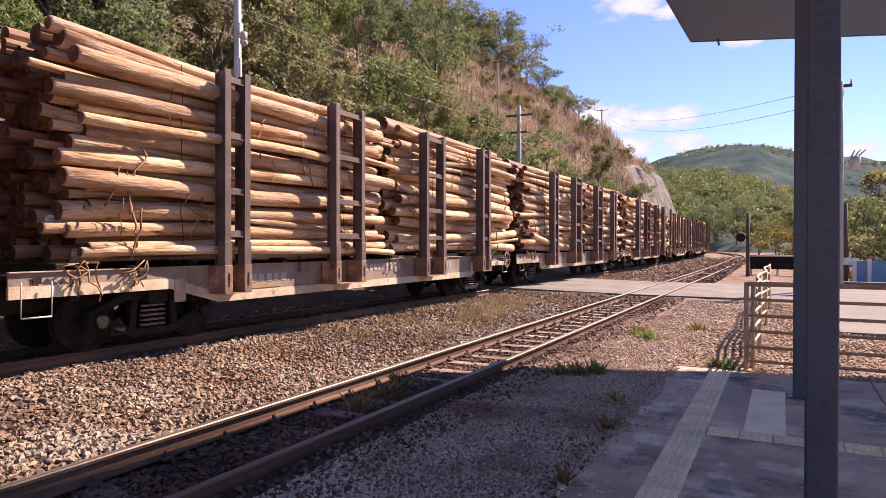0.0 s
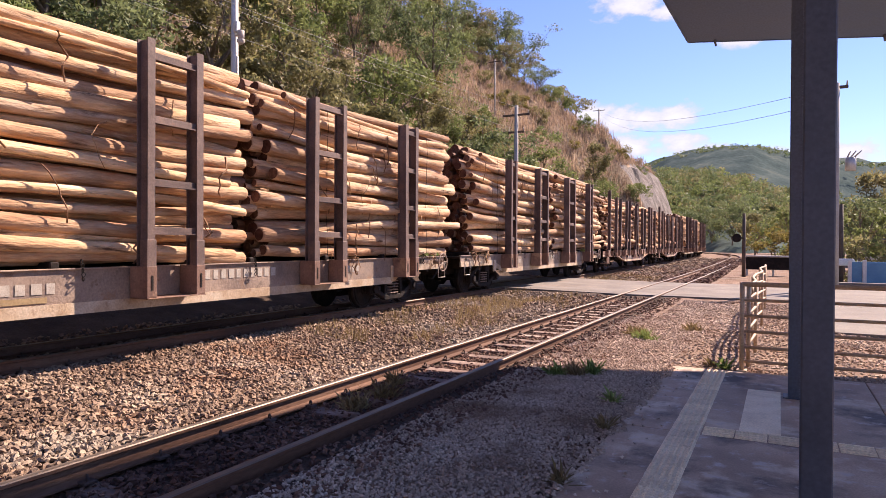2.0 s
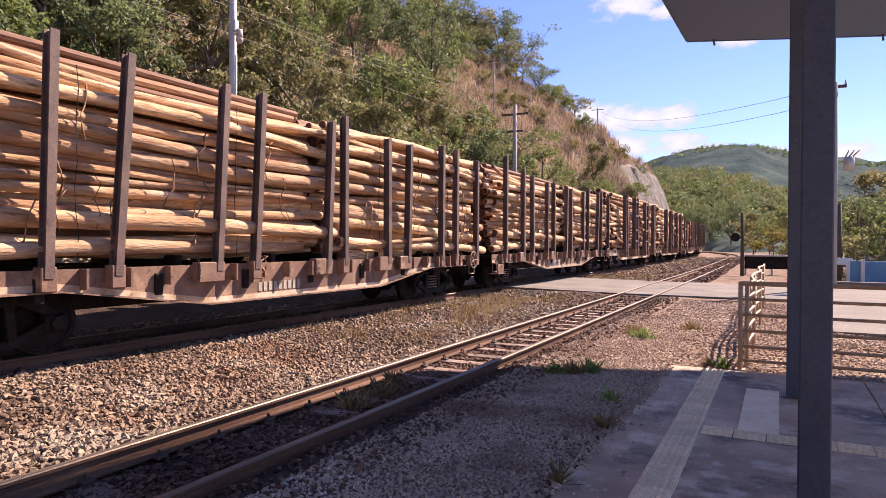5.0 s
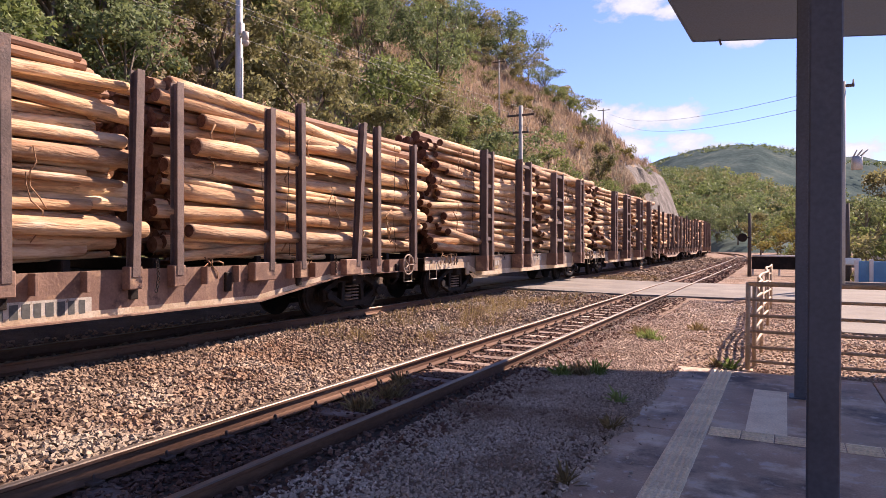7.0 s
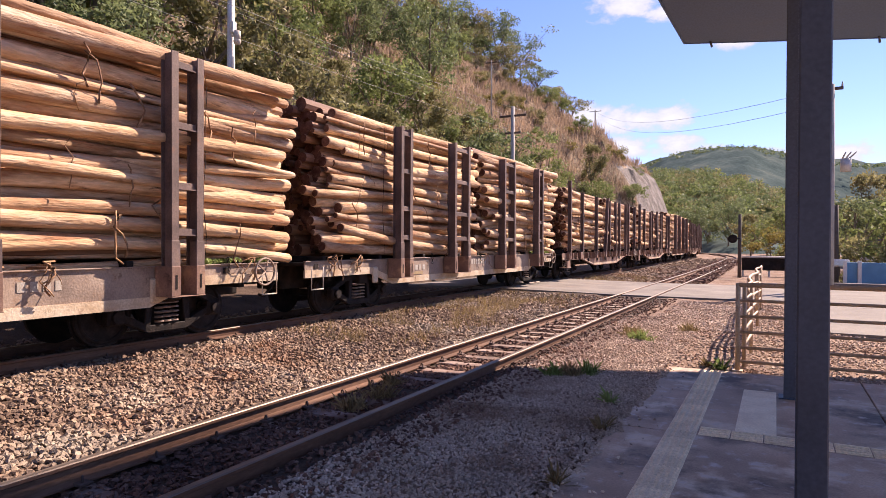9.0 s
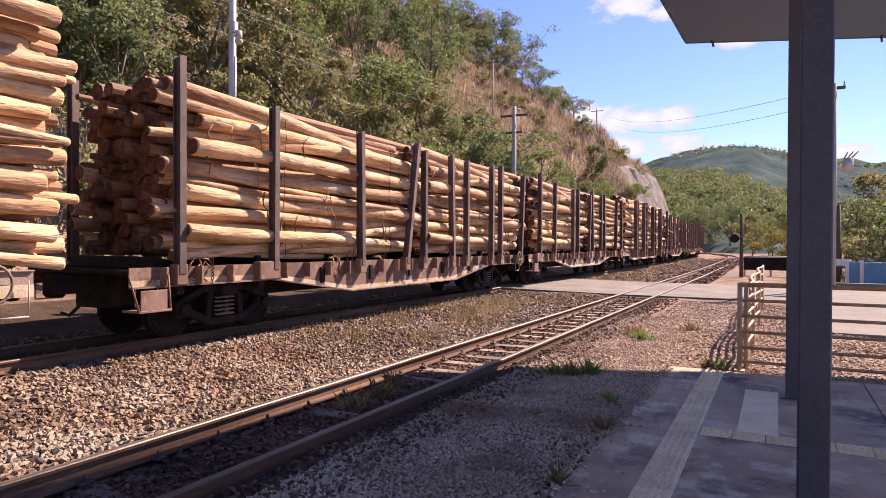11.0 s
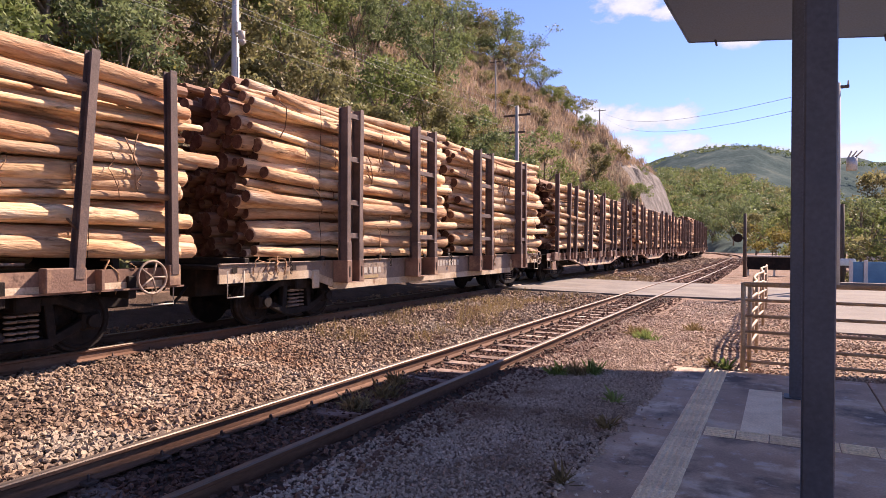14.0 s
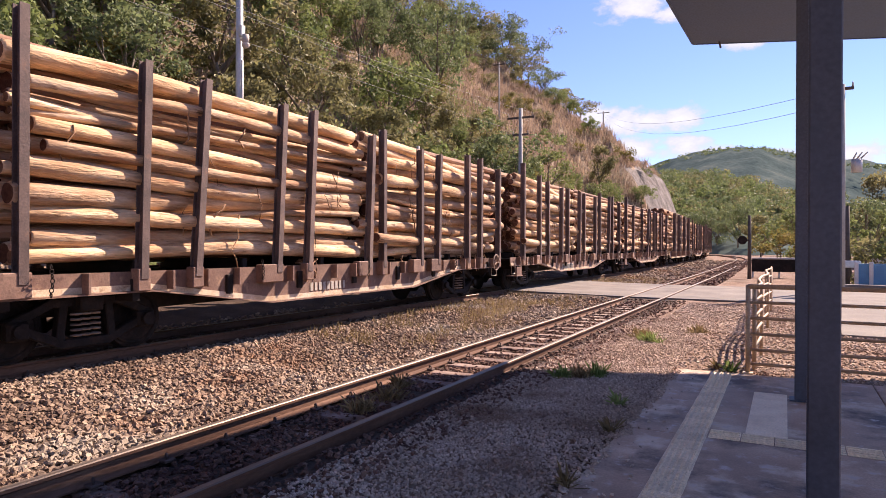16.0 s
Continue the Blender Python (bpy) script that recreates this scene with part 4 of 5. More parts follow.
def build_roadside():
    w = tagged(new("boundary_wall"), "blue painted low wall with pale posts", "wall")
    bm = bmesh.new()
    box(bm, (2.5, 30.6, -0.2), (12.0, 30.8, 0.95), 0.02)
    part("panel", bm, BLUE, w)
    for x in (2.5, 3.0, 4.3, 5.6, 6.9, 8.2, 9.5):
        bm = bmesh.new()
        box(bm, (x - 0.07, 30.5, -0.2), (x + 0.07, 30.6, 1.02), 0.015)
        part("post", bm, PLASTER, w)
    h = tagged(new("house"), "low pale plastered outbuilding with a tiled roof", "house")
    bm = bmesh.new()
    box(bm, (5.2, 56, -0.2), (13.0, 63, 1.55), 0.03)
    part("wall", bm, PLASTER, h)
    bm = bmesh.new()
    v = [bm.verts.new(c) for c in ((4.7, 55.4, 1.5), (13.5, 55.4, 1.5), (13.5, 59.5, 2.3), (4.7, 59.5, 2.3), (13.5, 63.6, 1.5), (4.7, 63.6, 1.5))]
    bm.faces.new((v[0], v[1], v[2], v[3]))
    bm.faces.new((v[3], v[2], v[4], v[5]))
    bmesh.ops.solidify(bm, geom=bm.faces[:], thickness=0.12)
    part("roof", bm, SLEEPER, h)
    for x in (6.4, 9.2):
        bm = bmesh.new()
        box(bm, (x, 55.96, 0.6), (x + 1.1, 56.02, 1.2), 0.01)
        part("window", bm, DARKSTEEL, h)
    k = tagged(new("kerb"), "pale concrete kerb along the road", "kerb", kind="structure")
    bm = bmesh.new()
    box(bm, (1.9, 28.0, -0.1), (9.5, 28.4, 0.22), 0.03)
    part("kerb_stone", bm, ROADCONC, k)
    r = tagged(new("road"), "dusty pale road surface beside the crossing", "road", kind="structure")
    bm = bmesh.new()
    box(bm, (0.9, 13.6, -0.1), (9.5, 20.2, 0.03), 0.01)
    part("slab", bm, ROADCONC, r)
    # low grey guard rail beyond the crossing
    g = tagged(new("guard_rail"), "grey steel guard rail with a pale top", "guard rail")
    for x in (-1.55, -0.3, 0.95):
        bm = bmesh.new()
        box(bm, (x - 0.05, 38.0, -0.1), (x + 0.05, 38.1, 0.95), 0.01)
        part("post", bm, GALV, g)
    bm = bmesh.new()
    box(bm, (-1.6, 37.93, 0.3), (2.2, 38.0, 0.95), 0.015)
    part("panel", bm, BOGIE, g, "grey-green panel")
    bm = bmesh.new()
    rod(bm, (-1.6, 37.96, 1.0), (2.2, 37.96, 1.0), 0.05, seg=8)
    part("top_rail", bm, PLASTER, g)
    b = tagged(new("white_barrier"), "white traffic barrier beside the road", "barrier")
    bm = bmesh.new()
    box(bm, (2.05, 31.5, 0.75), (2.75, 31.7, 1.05), 0.05)
    part("beam", bm, PLASTER, b)
    for x in (2.15, 2.6):
        bm = bmesh.new()
        box(bm, (x - 0.04, 31.55, 0.0), (x + 0.04, 31.65, 0.8), 0.01)
        part("leg", bm, PLASTER, b)


build_roadside()


def build_weeds():
    rng = np.random.default_rng(12)
    spots = ((-2.05, 7.95, 0.16, 0), (-2.25, 7.8, 0.15, 1), (-2.42, 7.7, 0.13, 0), (-2.0, 11.3, 0.18, 0), (-2.25, 11.7, 0.2, 1), (-1.3, 4.2, 0.05, 1), (-1.33, 5.6, 0.05, 1), (-0.62, 9.1, 0.08, 0), (-0.8, 9.2, 0.06, 1), (-1.45, 12.8, 0.16, 1), (-3.7, 5.2, 0.16, 1), (-3.72, 5.75, 0.16, 1), (-3.9, 6.3, 0.12, 1), (-1.5, 6.6, 0.06, 0))
    for x, y, r, dry in spots:
        vs, fs = [], []
        for _ in range(int(330 * (r / 0.3))):
            k = rng.integers(0, 4)
            px, py = x + (0.55 * r * math.cos(k * 2.4 + x * 9) if k else 0) + rng.normal(0, r * 0.24), y + (0.55 * r * math.sin(k * 2.4 + x * 9) if k else 0) + rng.normal(0, r * 0.24)
            z = max(ground_z(px, py), -0.02)
            h, a, w = rng.uniform(0.03, 0.24) * (0.5 + r) * (1.3, 0.9, 0.6, 1.0)[k], rng.uniform(0, 6.28), rng.uniform(0.004, 0.011)
            tx, ty = px + rng.normal(0, 0.06), py + rng.normal(0, 0.06)
            i = len(vs)
            vs += [(px - w * math.cos(a), py - w * math.sin(a), z), (px + w * math.cos(a), py + w * math.sin(a), z), ((px + tx) / 2 + w, (py + ty) / 2, z + h * 0.7), (tx, ty, z + h)]
            fs.append((i, i + 1, i + 2, i + 3))
        ob = raw_mesh("weed_tuft", vs, fs, WEEDDRY if dry else GREENGRASS)
        tagged(ob, "dry brown weeds in the gravel" if dry else "green weeds growing in the gravel", "weeds", kind="stuff")
    vs, fs = [], []
    for _ in range(9000):
        y = rng.uniform(9, 34)
        x = rng.normal(-6.6, 0.75)
        if not -8.1 < x < -4.9 or 19.8 < y < 27.8 or noise.noise((x, y * 0.5, 2)) < -0.05:
            continue
        z = ground_z(x + bend(y), y)
        h, a, w = rng.uniform(0.05, 0.24), rng.uniform(0, 6.28), rng.uniform(0.006, 0.014)
        i = len(vs)
        vs += [(x - w * math.cos(a), y - w * math.sin(a), z), (x + w * math.cos(a), y + w * math.sin(a), z), (x + rng.normal(0, 0.07), y + rng.normal(0, 0.07), z + h)]
        fs.append((i, i + 1, i + 2))
    tagged(raw_mesh("track_weeds", vs, fs, WEEDDRY), "sparse dry weeds in the ballast between the tracks", "weeds", kind="stuff")


build_weeds()


# ---- the timber train ----
SPEED = 9.88
WAGON_LEN = 14.8


def log_mesh(seed, length, radius, sides=12, rings=9, crooked=1.5):
    rng = np.random.default_rng(seed)
    vs, fs, mats = [], [], []
    bx, bz, ph = rng.normal(0, 0.045) * crooked, rng.normal(0, 0.045) * crooked, rng.uniform(0, 6)
    taper = rng.uniform(0.04, 0.16)
    wob = rng.normal(0, 0.022, (rings, sides)) + rng.normal(0, 0.03, (rings, 1)) if rings > 2 else np.zeros((rings, sides))
    where = [j / (rings - 1) for j in range(rings)]
    if rings > 2:
        where = [0.0, 0.004] + [(j - 1) / (rings - 3) for j in range(2, rings - 2)] + [0.996, 1.0]
    for j in range(rings):
        f = where[j]
        y = (f - 0.5) * length
        cx = bx * math.sin(f * 3.14) + 0.018 * crooked * math.sin(f * 7 + ph)
        cz = bz * math.sin(f * 3.14) + 0.018 * crooked * math.cos(f * 6 + ph)
        r = radius * (1 + taper * (0.5 - f)) * (0.86 if rings > 2 and j in (0, rings - 1) else 1.0)
        for i in range(sides):
            a = 2 * math.pi * i / sides
            rr = r * (1 + wob[j][i])
            vs.append((cx + rr * math.cos(a), y, cz + rr * math.sin(a)))
    for j in range(rings - 1):
        for i in range(sides):
            fs.append((j * sides + i, (j + 1) * sides + i, (j + 1) * sides + (i + 1) % sides, j * sides + (i + 1) % sides))
            mats.append(0)
    fs.append(tuple(range(sides)))
    fs.append(tuple(range((rings - 1) * sides, rings * sides))[::-1])
    mats += [1, 1]
    return vs, fs, mats


LOG_R = (0.05, 0.064, 0.076, 0.09, 0.102, 0.116, 0.132)
LOG_LEN = 7.2
LOG_MESHES = []
for k in range(21):
    v, f, mm = log_mesh(100 + k, LOG_LEN, LOG_R[k % 7], 12, 13)
    me = bpy.data.meshes.new("log")
    me.from_pydata(v, [], f)
    me.materials.append(LOG)
    me.materials.append(LOG_END_SHADED)
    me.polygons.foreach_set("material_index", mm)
    me.polygons.foreach_set("use_smooth", [x == 0 for x in mm])
    me.update()
    LOG_MESHES.append(me)


def build_load(seed, height=2.36, label="stack of debarked eucalyptus logs loaded on the wagon"):
    """One stack of long logs: the outer rows as logs of their own, the heart of the stack as one mesh."""
    rng = np.random.default_rng(seed)
    root = tagged(new("log_stack"), label, "log stack", "stacks of logs on the train")
    for col, (x, out) in enumerate(((0.985, 0.06), (0.8, 0.04), (-0.985, 0.045))):
        z = 0.0
        top = height + rng.uniform(-0.12, 0.1) if col != 1 else height + 0.08
        tilt, shift = 0.0, 0.0
        while z < top:
            k = int(rng.integers(21))
            r = LOG_R[k % 7]
            tilt = 0.7 * tilt + rng.normal(0, 0.014)
            lie = tilt + (rng.normal(0, 0.028) if rng.random() < 0.33 else 0.0)
            end = float(np.clip(rng.normal(0, 0.13), -0.24, 0.24)) if rng.random() > 0.14 else float(np.clip(rng.normal(0, 0.3), -0.4, 0.4))
            flip = math.pi if rng.random() < 0.5 else 0.0
            s = rng.uniform(0.93, 1.005)
            share("log", LOG_MESHES[k], root, (x + rng.normal(0, out), end, z + r), (lie if not flip else -lie, rng.uniform(0, 6.28), flip + rng.normal(0, 0.006)), (1, s, 1))
            z += r * 2 * rng.uniform(0.95, 1.18)
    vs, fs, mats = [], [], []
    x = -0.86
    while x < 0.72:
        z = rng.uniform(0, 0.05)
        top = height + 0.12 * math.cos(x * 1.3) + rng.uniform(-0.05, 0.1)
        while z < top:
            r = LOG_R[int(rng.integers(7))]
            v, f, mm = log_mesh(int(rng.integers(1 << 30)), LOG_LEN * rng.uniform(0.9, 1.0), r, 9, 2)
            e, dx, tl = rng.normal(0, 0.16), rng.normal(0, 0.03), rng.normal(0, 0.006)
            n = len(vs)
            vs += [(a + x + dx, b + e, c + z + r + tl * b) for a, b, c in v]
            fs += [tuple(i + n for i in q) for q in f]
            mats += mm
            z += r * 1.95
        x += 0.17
    raw_mesh("log_core", vs, fs, [LOG_CORE_SHADED, LOG_END_SHADED], root, mats)["kind"] = "stuff"
    # loose bark strips hanging on the face
    for _ in range(int(rng.integers(14, 22))):
        y, z = rng.uniform(-3, 3), rng.uniform(0.5, height)
        pts = [(1.13 + 0.03 * rng.random(), y, z)]
        for _ in range(5):
            y += rng.normal(0, 0.07)
            z -= rng.uniform(0.05, 0.2)
            pts.append((1.13 + rng.uniform(0, 0.06), y, z))
        tube("bark_strip", pts, rng.uniform(0.006, 0.017), BARK, root, seg=4)
    # thin binding wire round the face
    for y in (rng.uniform(-2.2, -1.2), rng.uniform(1.2, 2.2)):
        tube("binding_wire", [(1.14 + 0.02 * math.sin(k), y + 0.02 * math.sin(k * 2), height - k * height / 8) for k in range(9)], 0.006, DARKSTEEL, root, seg=4)
    return root


def stanchion(parent, y, side, z1, lean=0.0, wide=0.12, sleeve=True, material=None, out=1.29):
    """A rolled-steel stake with flanges, in its pocket."""
    bm = bmesh.new()
    x0 = side * out
    x1 = side * (out + 0.12)
    w = wide / 2
    m = Matrix.Translation((0, y, 1.0)) @ Matrix.Rotation(lean, 4, "X")
    lo, hi = min(x0, x1), max(x0, x1)
    deep = 0.1 if sleeve else 0.03
    inner, outer = sorted((side * (out - deep), side * (out - deep + 0.016)))
    box(bm, (inner, -w, 0), (outer, w, z1 - 1.0), 0.003, turn=m)
    face = sorted((x1 - side * 0.016, x1))
    box(bm, (face[0], -w, 0), (face[1], w, z1 - 1.0), 0.003, turn=m)
    web = sorted((side * (out - deep + 0.014), x1 - side * 0.014))
    box(bm, (web[0], -0.008, 0), (web[1], 0.008, z1 - 1.01), 0.0, turn=m)
    if sleeve:
        box(bm, (lo - 0.015, -w - 0.015, 0.02), (hi + 0.012, w + 0.015, 0.48), 0.006, turn=m)
    return part("stanchion", bm, material or RUST, parent)


def spring(bm, x, y, z0, z1, r=0.06):
    n = 5
    for k in range(n):
        ring(bm, (x, y, z0 + (z1 - z0) * (k + 0.5) / n), (0, 0, 1), r, 0.014, 10, 5)


def build_bogie(parent, y):
    bo = new("bogie")
    bo.parent = parent
    bo.location = (0, y, 0)
    for s in (-1, 1):
        bm = bmesh.new()
        x = s * 0.78
        # cast side frame: arched top chord, sagging bottom chord, pedestals
        for (y0, z0), (y1, z1) in (((-0.95, 0.5), (-0.45, 0.72)), ((-0.45, 0.72), (0.45, 0.72)), ((0.45, 0.72), (0.95, 0.5)), ((-0.8, 0.42), (-0.32, 0.2)), ((-0.32, 0.2), (0.32, 0.2)), ((0.32, 0.2), (0.8, 0.42)), ((-0.36, 0.2), (-0.3, 0.72)), ((0.36, 0.2), (0.3, 0.72))):
            d = Vector((0, y1 - y0, z1 - z0))
            m = Matrix.Translation((x, (y0 + y1) / 2, (z0 + z1) / 2)) @ Matrix.Rotation(math.atan2(d.z, d.y), 4, "X")
            box(bm, (-0.06, -d.length / 2 - 0.04, -0.055), (0.06, d.length / 2 + 0.04, 0.055), 0.012, turn=m)
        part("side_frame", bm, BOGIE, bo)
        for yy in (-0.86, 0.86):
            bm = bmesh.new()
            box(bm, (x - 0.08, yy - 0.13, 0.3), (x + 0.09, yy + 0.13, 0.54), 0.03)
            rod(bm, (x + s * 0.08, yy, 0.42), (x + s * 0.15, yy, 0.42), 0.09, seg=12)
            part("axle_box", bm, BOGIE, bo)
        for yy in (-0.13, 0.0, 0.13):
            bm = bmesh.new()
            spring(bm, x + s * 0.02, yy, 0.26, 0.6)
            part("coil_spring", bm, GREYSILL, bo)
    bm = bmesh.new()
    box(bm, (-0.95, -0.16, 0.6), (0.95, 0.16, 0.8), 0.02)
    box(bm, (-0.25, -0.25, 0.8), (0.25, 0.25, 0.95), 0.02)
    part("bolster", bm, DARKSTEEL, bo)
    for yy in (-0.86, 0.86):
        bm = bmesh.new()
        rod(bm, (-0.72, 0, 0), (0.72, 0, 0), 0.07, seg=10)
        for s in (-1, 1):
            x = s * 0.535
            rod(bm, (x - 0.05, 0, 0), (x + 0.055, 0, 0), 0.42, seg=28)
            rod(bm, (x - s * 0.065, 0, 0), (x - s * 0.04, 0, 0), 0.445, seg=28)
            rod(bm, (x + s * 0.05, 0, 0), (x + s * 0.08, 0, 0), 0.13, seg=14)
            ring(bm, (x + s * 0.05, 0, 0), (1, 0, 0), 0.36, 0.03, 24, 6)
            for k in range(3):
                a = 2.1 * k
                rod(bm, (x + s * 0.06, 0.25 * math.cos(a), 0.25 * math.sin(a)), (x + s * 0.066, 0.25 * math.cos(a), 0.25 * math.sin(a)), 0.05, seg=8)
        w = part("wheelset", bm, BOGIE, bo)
        w.location = (0, yy, 0.42)
    return bo


def end_fittings(root, y, s, brake):
    """Coupler, steps and hand brake at one wagon end (s: -1 front, 1 back)."""
    bm = bmesh.new()
    box(bm, (-0.1, min(y, y + s * 0.35), 0.72), (0.1, max(y, y + s * 0.35), 0.95), 0.03)
    box(bm, (-0.16, y + s * 0.3 - 0.1, 0.68), (0.16, y + s * 0.3 + 0.1, 1.0), 0.05)
    part("coupler", bm, DARKSTEEL, root)
    for side in (-1, 1):
        bm = bmesh.new()
        for yy in (y - s * 0.1, y - s * 0.45):
            rod(bm, (side * 1.14, yy, 1.0), (side * 1.14, yy, 0.58), 0.009, seg=6)
        rod(bm, (side * 1.14, y - s * 0.1, 0.58), (side * 1.14, y - s * 0.45, 0.58), 0.011, seg=6)
        part("step", bm, PALE, root, "pale painted stirrup step")
    if brake:
        bm = bmesh.new()
        c = (1.36, y - s * 0.62, 0.98)
        ring(bm, c, (1, 0, 0), 0.22, 0.018, 20, 6)
        rod(bm, (1.1, c[1], c[2]), (1.34, c[1], c[2]), 0.05, seg=10)
        for k in range(5):
            a = 1.257 * k
            rod(bm, c, (c[0], c[1] + 0.22 * math.cos(a), c[2] + 0.22 * math.sin(a)), 0.014, seg=5)
        part("brake_wheel", bm, GREYSILL, root, "dusty iron hand-brake wheel")
    else:
        tube("air_hose", [(0.35, y, 0.75), (0.36, y + s * 0.15, 0.6), (0.33, y + s * 0.3, 0.45), (0.3, y + s * 0.4, 0.5)], 0.025, DARKSTEEL, root)


def lettering(root, x, y, z, w, h, material, seed, plate=None, bars=6):
    rng = np.random.default_rng(seed)
    if plate:
        bm = bmesh.new()
        box(bm, (x, y - w / 2 - 0.05, z - h / 2 - 0.03), (x + 0.004, y + w / 2 + 0.05, z + h / 2 + 0.03))
        part("number_panel", bm, plate, root, "pale painted panel")
    bm = bmesh.new()
    step = w / bars
    for k in range(bars):
        a = y - w / 2 + step * k
        box(bm, (x + 0.003, a + step * 0.14, z - h / 2), (x + 0.0065, a + step * rng.uniform(0.66, 0.86), z + h / 2))
    part("lettering", bm, material, root)


def profile_plate(bm, x0, x1, top, bottom, mat=0):
    """A side plate given by (y, z) rows along the top and the bottom."""
    a = [[bm.verts.new((x, y, z)) for y, z in top] for x in (x0, x1)]
    b = [[bm.verts.new((x, y, z)) for y, z in bottom] for x in (x0, x1)]
    n = len(top)
    for i in range(n - 1):
        for k in (0, 1):
            q = (a[k][i], a[k][i + 1], b[k][i + 1], b[k][i])
            bm.faces.new(q if k else q[::-1]).material_index = mat
        bm.faces.new((a[0][i], a[0][i + 1], a[1][i + 1], a[1][i])).material_index = mat
        bm.faces.new((b[0][i], b[1][i], b[1][i + 1], b[0][i + 1])).material_index = mat
    for i in (0, n - 1):
        q = (a[0][i], a[1][i], b[1][i], b[0][i])
        bm.faces.new(q).material_index = mat
    bmesh.ops.recalc_face_normals(bm, faces=bm.faces[:])


def chain(root, x, y, z, length, seed):
    rng = np.random.default_rng(seed)
    bm = bmesh.new()
    n = int(length / 0.055)
    for k in range(n):
        ring(bm, (x + 0.01 * rng.random(), y + 0.025 * math.sin(k * 0.5), z - k * 0.055), (1, 0.2, 0) if k % 2 else (0.2, 1, 0), 0.028, 0.008, 8, 4)
    part("chain", bm, DARKSTEEL, root)


def paired_wagon(label, seed):
    """Flat wagon with paired stanchions joined by rungs, boxed sills with a pale flange."""
    root = tagged(new("flat_wagon"), label, "wagon", "wagons of the timber train")
    H = WAGON_LEN / 2
    pairs = ((2.95, 3.35), (5.68, 6.5), (9.15, 10.0), (12.35, 12.78))
    rng = np.random.default_rng(seed)
    for side in (-1, 1):
        for a, b in pairs:
            ta = 4.13 + rng.uniform(-0.04, 0.04)
            for y in (a, b):
                stanchion(root, y - H, side, ta, rng.normal(0, 0.004))
            for z in (3.95, 3.1, 2.25, 1.6):
                bm = bmesh.new()
                lo, hi = sorted((side * 1.32, side * 1.38))
                box(bm, (lo, a - H + 0.05, z - 0.05), (hi, b - H - 0.05, z + 0.05), 0.004)
                box(bm, (lo - 0.02, a - H + 0.05, z - 0.05), (hi + 0.02, b - H - 0.05, z - 0.035), 0.0)
                part("rung", bm, RUST, root)
            for y in (a, b):
                bm = bmesh.new()
                lo, hi = sorted((side * 1.08, side * 1.43))
                box(bm, (lo, y - H - 0.08, 0.7), (hi, y - H + 0.08, 1.12), 0.006)
                part("stake_pocket", bm, OXIDE, root, "rust-stained stake pocket")
                bm = bmesh.new()
                lo, hi = sorted((side * 1.432, side * 1.436))
                box(bm, (lo, y - H - 0.015, 0.8), (hi, y - H + 0.015, 1.0))
                part("pocket_slot", bm, DARKSTEEL, root)
            bm = bmesh.new()
            lo, hi = sorted((side * 1.08, side * 1.44))
            box(bm, (lo, a - H - 0.08, 0.685), (hi, b - H + 0.08, 0.698), 0.003)
            part("pocket_plate", bm, OXIDE, root)
        # sill: recessed web, deep in the middle, with a pale lower flange
        bm = bmesh.new()
        web = sorted((side * 1.04, side * 1.06))
        bot = [(-H, 0.8), (-H + 2.2, 0.8), (-H + 3.1, 0.54), (H - 2.6, 0.54), (H - 1.9, 0.8), (H, 0.8)]
        profile_plate(bm, web[0], web[1], [(y, 1.1) for y, _ in bot], [(y, z + 0.14) for y, z in bot])
        part("sill_web", bm, GREYSILL, root, "grey-brown sill web with rust stains")
        bm = bmesh.new()
        fl = sorted((side * 1.03, side * 1.072))
        profile_plate(bm, fl[0], fl[1], [(y, z + 0.145) for y, z in bot], bot)
        part("sill_flange", bm, CREAM, root, "dusty cream lower flange")
        bm = bmesh.new()
        lo, hi = sorted((side * 1.02, side * 1.09))
        box(bm, (lo, -H, 1.1), (hi, H, 1.118), 0.004)
        part("top_flange", bm, GREYSILL, root)
        for y, w in ((0.32, 0.05), (1.75, 0.05), (13.6, 0.06)):
            bm = bmesh.new()
            lo, hi = sorted((side * 1.072, side * 1.076))
            box(bm, (lo, y - H - w, 0.965), (hi, y - H + w, 1.055))
            part("sill_hole", bm, DARKSTEEL, root)
        for y in (2.35, 12.3):
            bm = bmesh.new()
            lo, hi = sorted((side * 1.05, side * 1.1))
            box(bm, (lo, y - H - 0.1, 0.6), (hi, y - H + 0.1, 0.95), 0.02)
            part("jacking_pad", bm, CREAM, root)
    bm = bmesh.new()
    box(bm, (-1.02, -H, 1.02), (1.02, H, 1.08), 0.01)
    box(bm, (-0.32, -H + 0.2, 0.55), (0.32, H - 0.2, 1.02), 0.02)
    for k in range(9):
        y = -H + 0.8 + k * (WAGON_LEN - 1.6) / 8
        box(bm, (-1.02, y - 0.06, 0.72), (1.02, y + 0.06, 1.02), 0.01)
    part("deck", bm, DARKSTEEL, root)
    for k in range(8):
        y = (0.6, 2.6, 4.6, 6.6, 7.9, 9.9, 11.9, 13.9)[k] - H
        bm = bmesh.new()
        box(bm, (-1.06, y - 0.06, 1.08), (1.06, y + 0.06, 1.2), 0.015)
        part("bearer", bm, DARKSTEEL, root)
    for y in (-H + 2.1, H - 2.1):
        build_bogie(root, y)
    end_fittings(root, -H, -1, False)
    end_fittings(root, H, 1, True)
    lettering(root, 1.06, 4.2 - H, 0.88, 0.9, 0.13, PALE, seed, None, 5)
    lettering(root, 1.06, 7.6 - H, 0.95, 1.75, 0.14, PALE, seed + 1, None, 11)
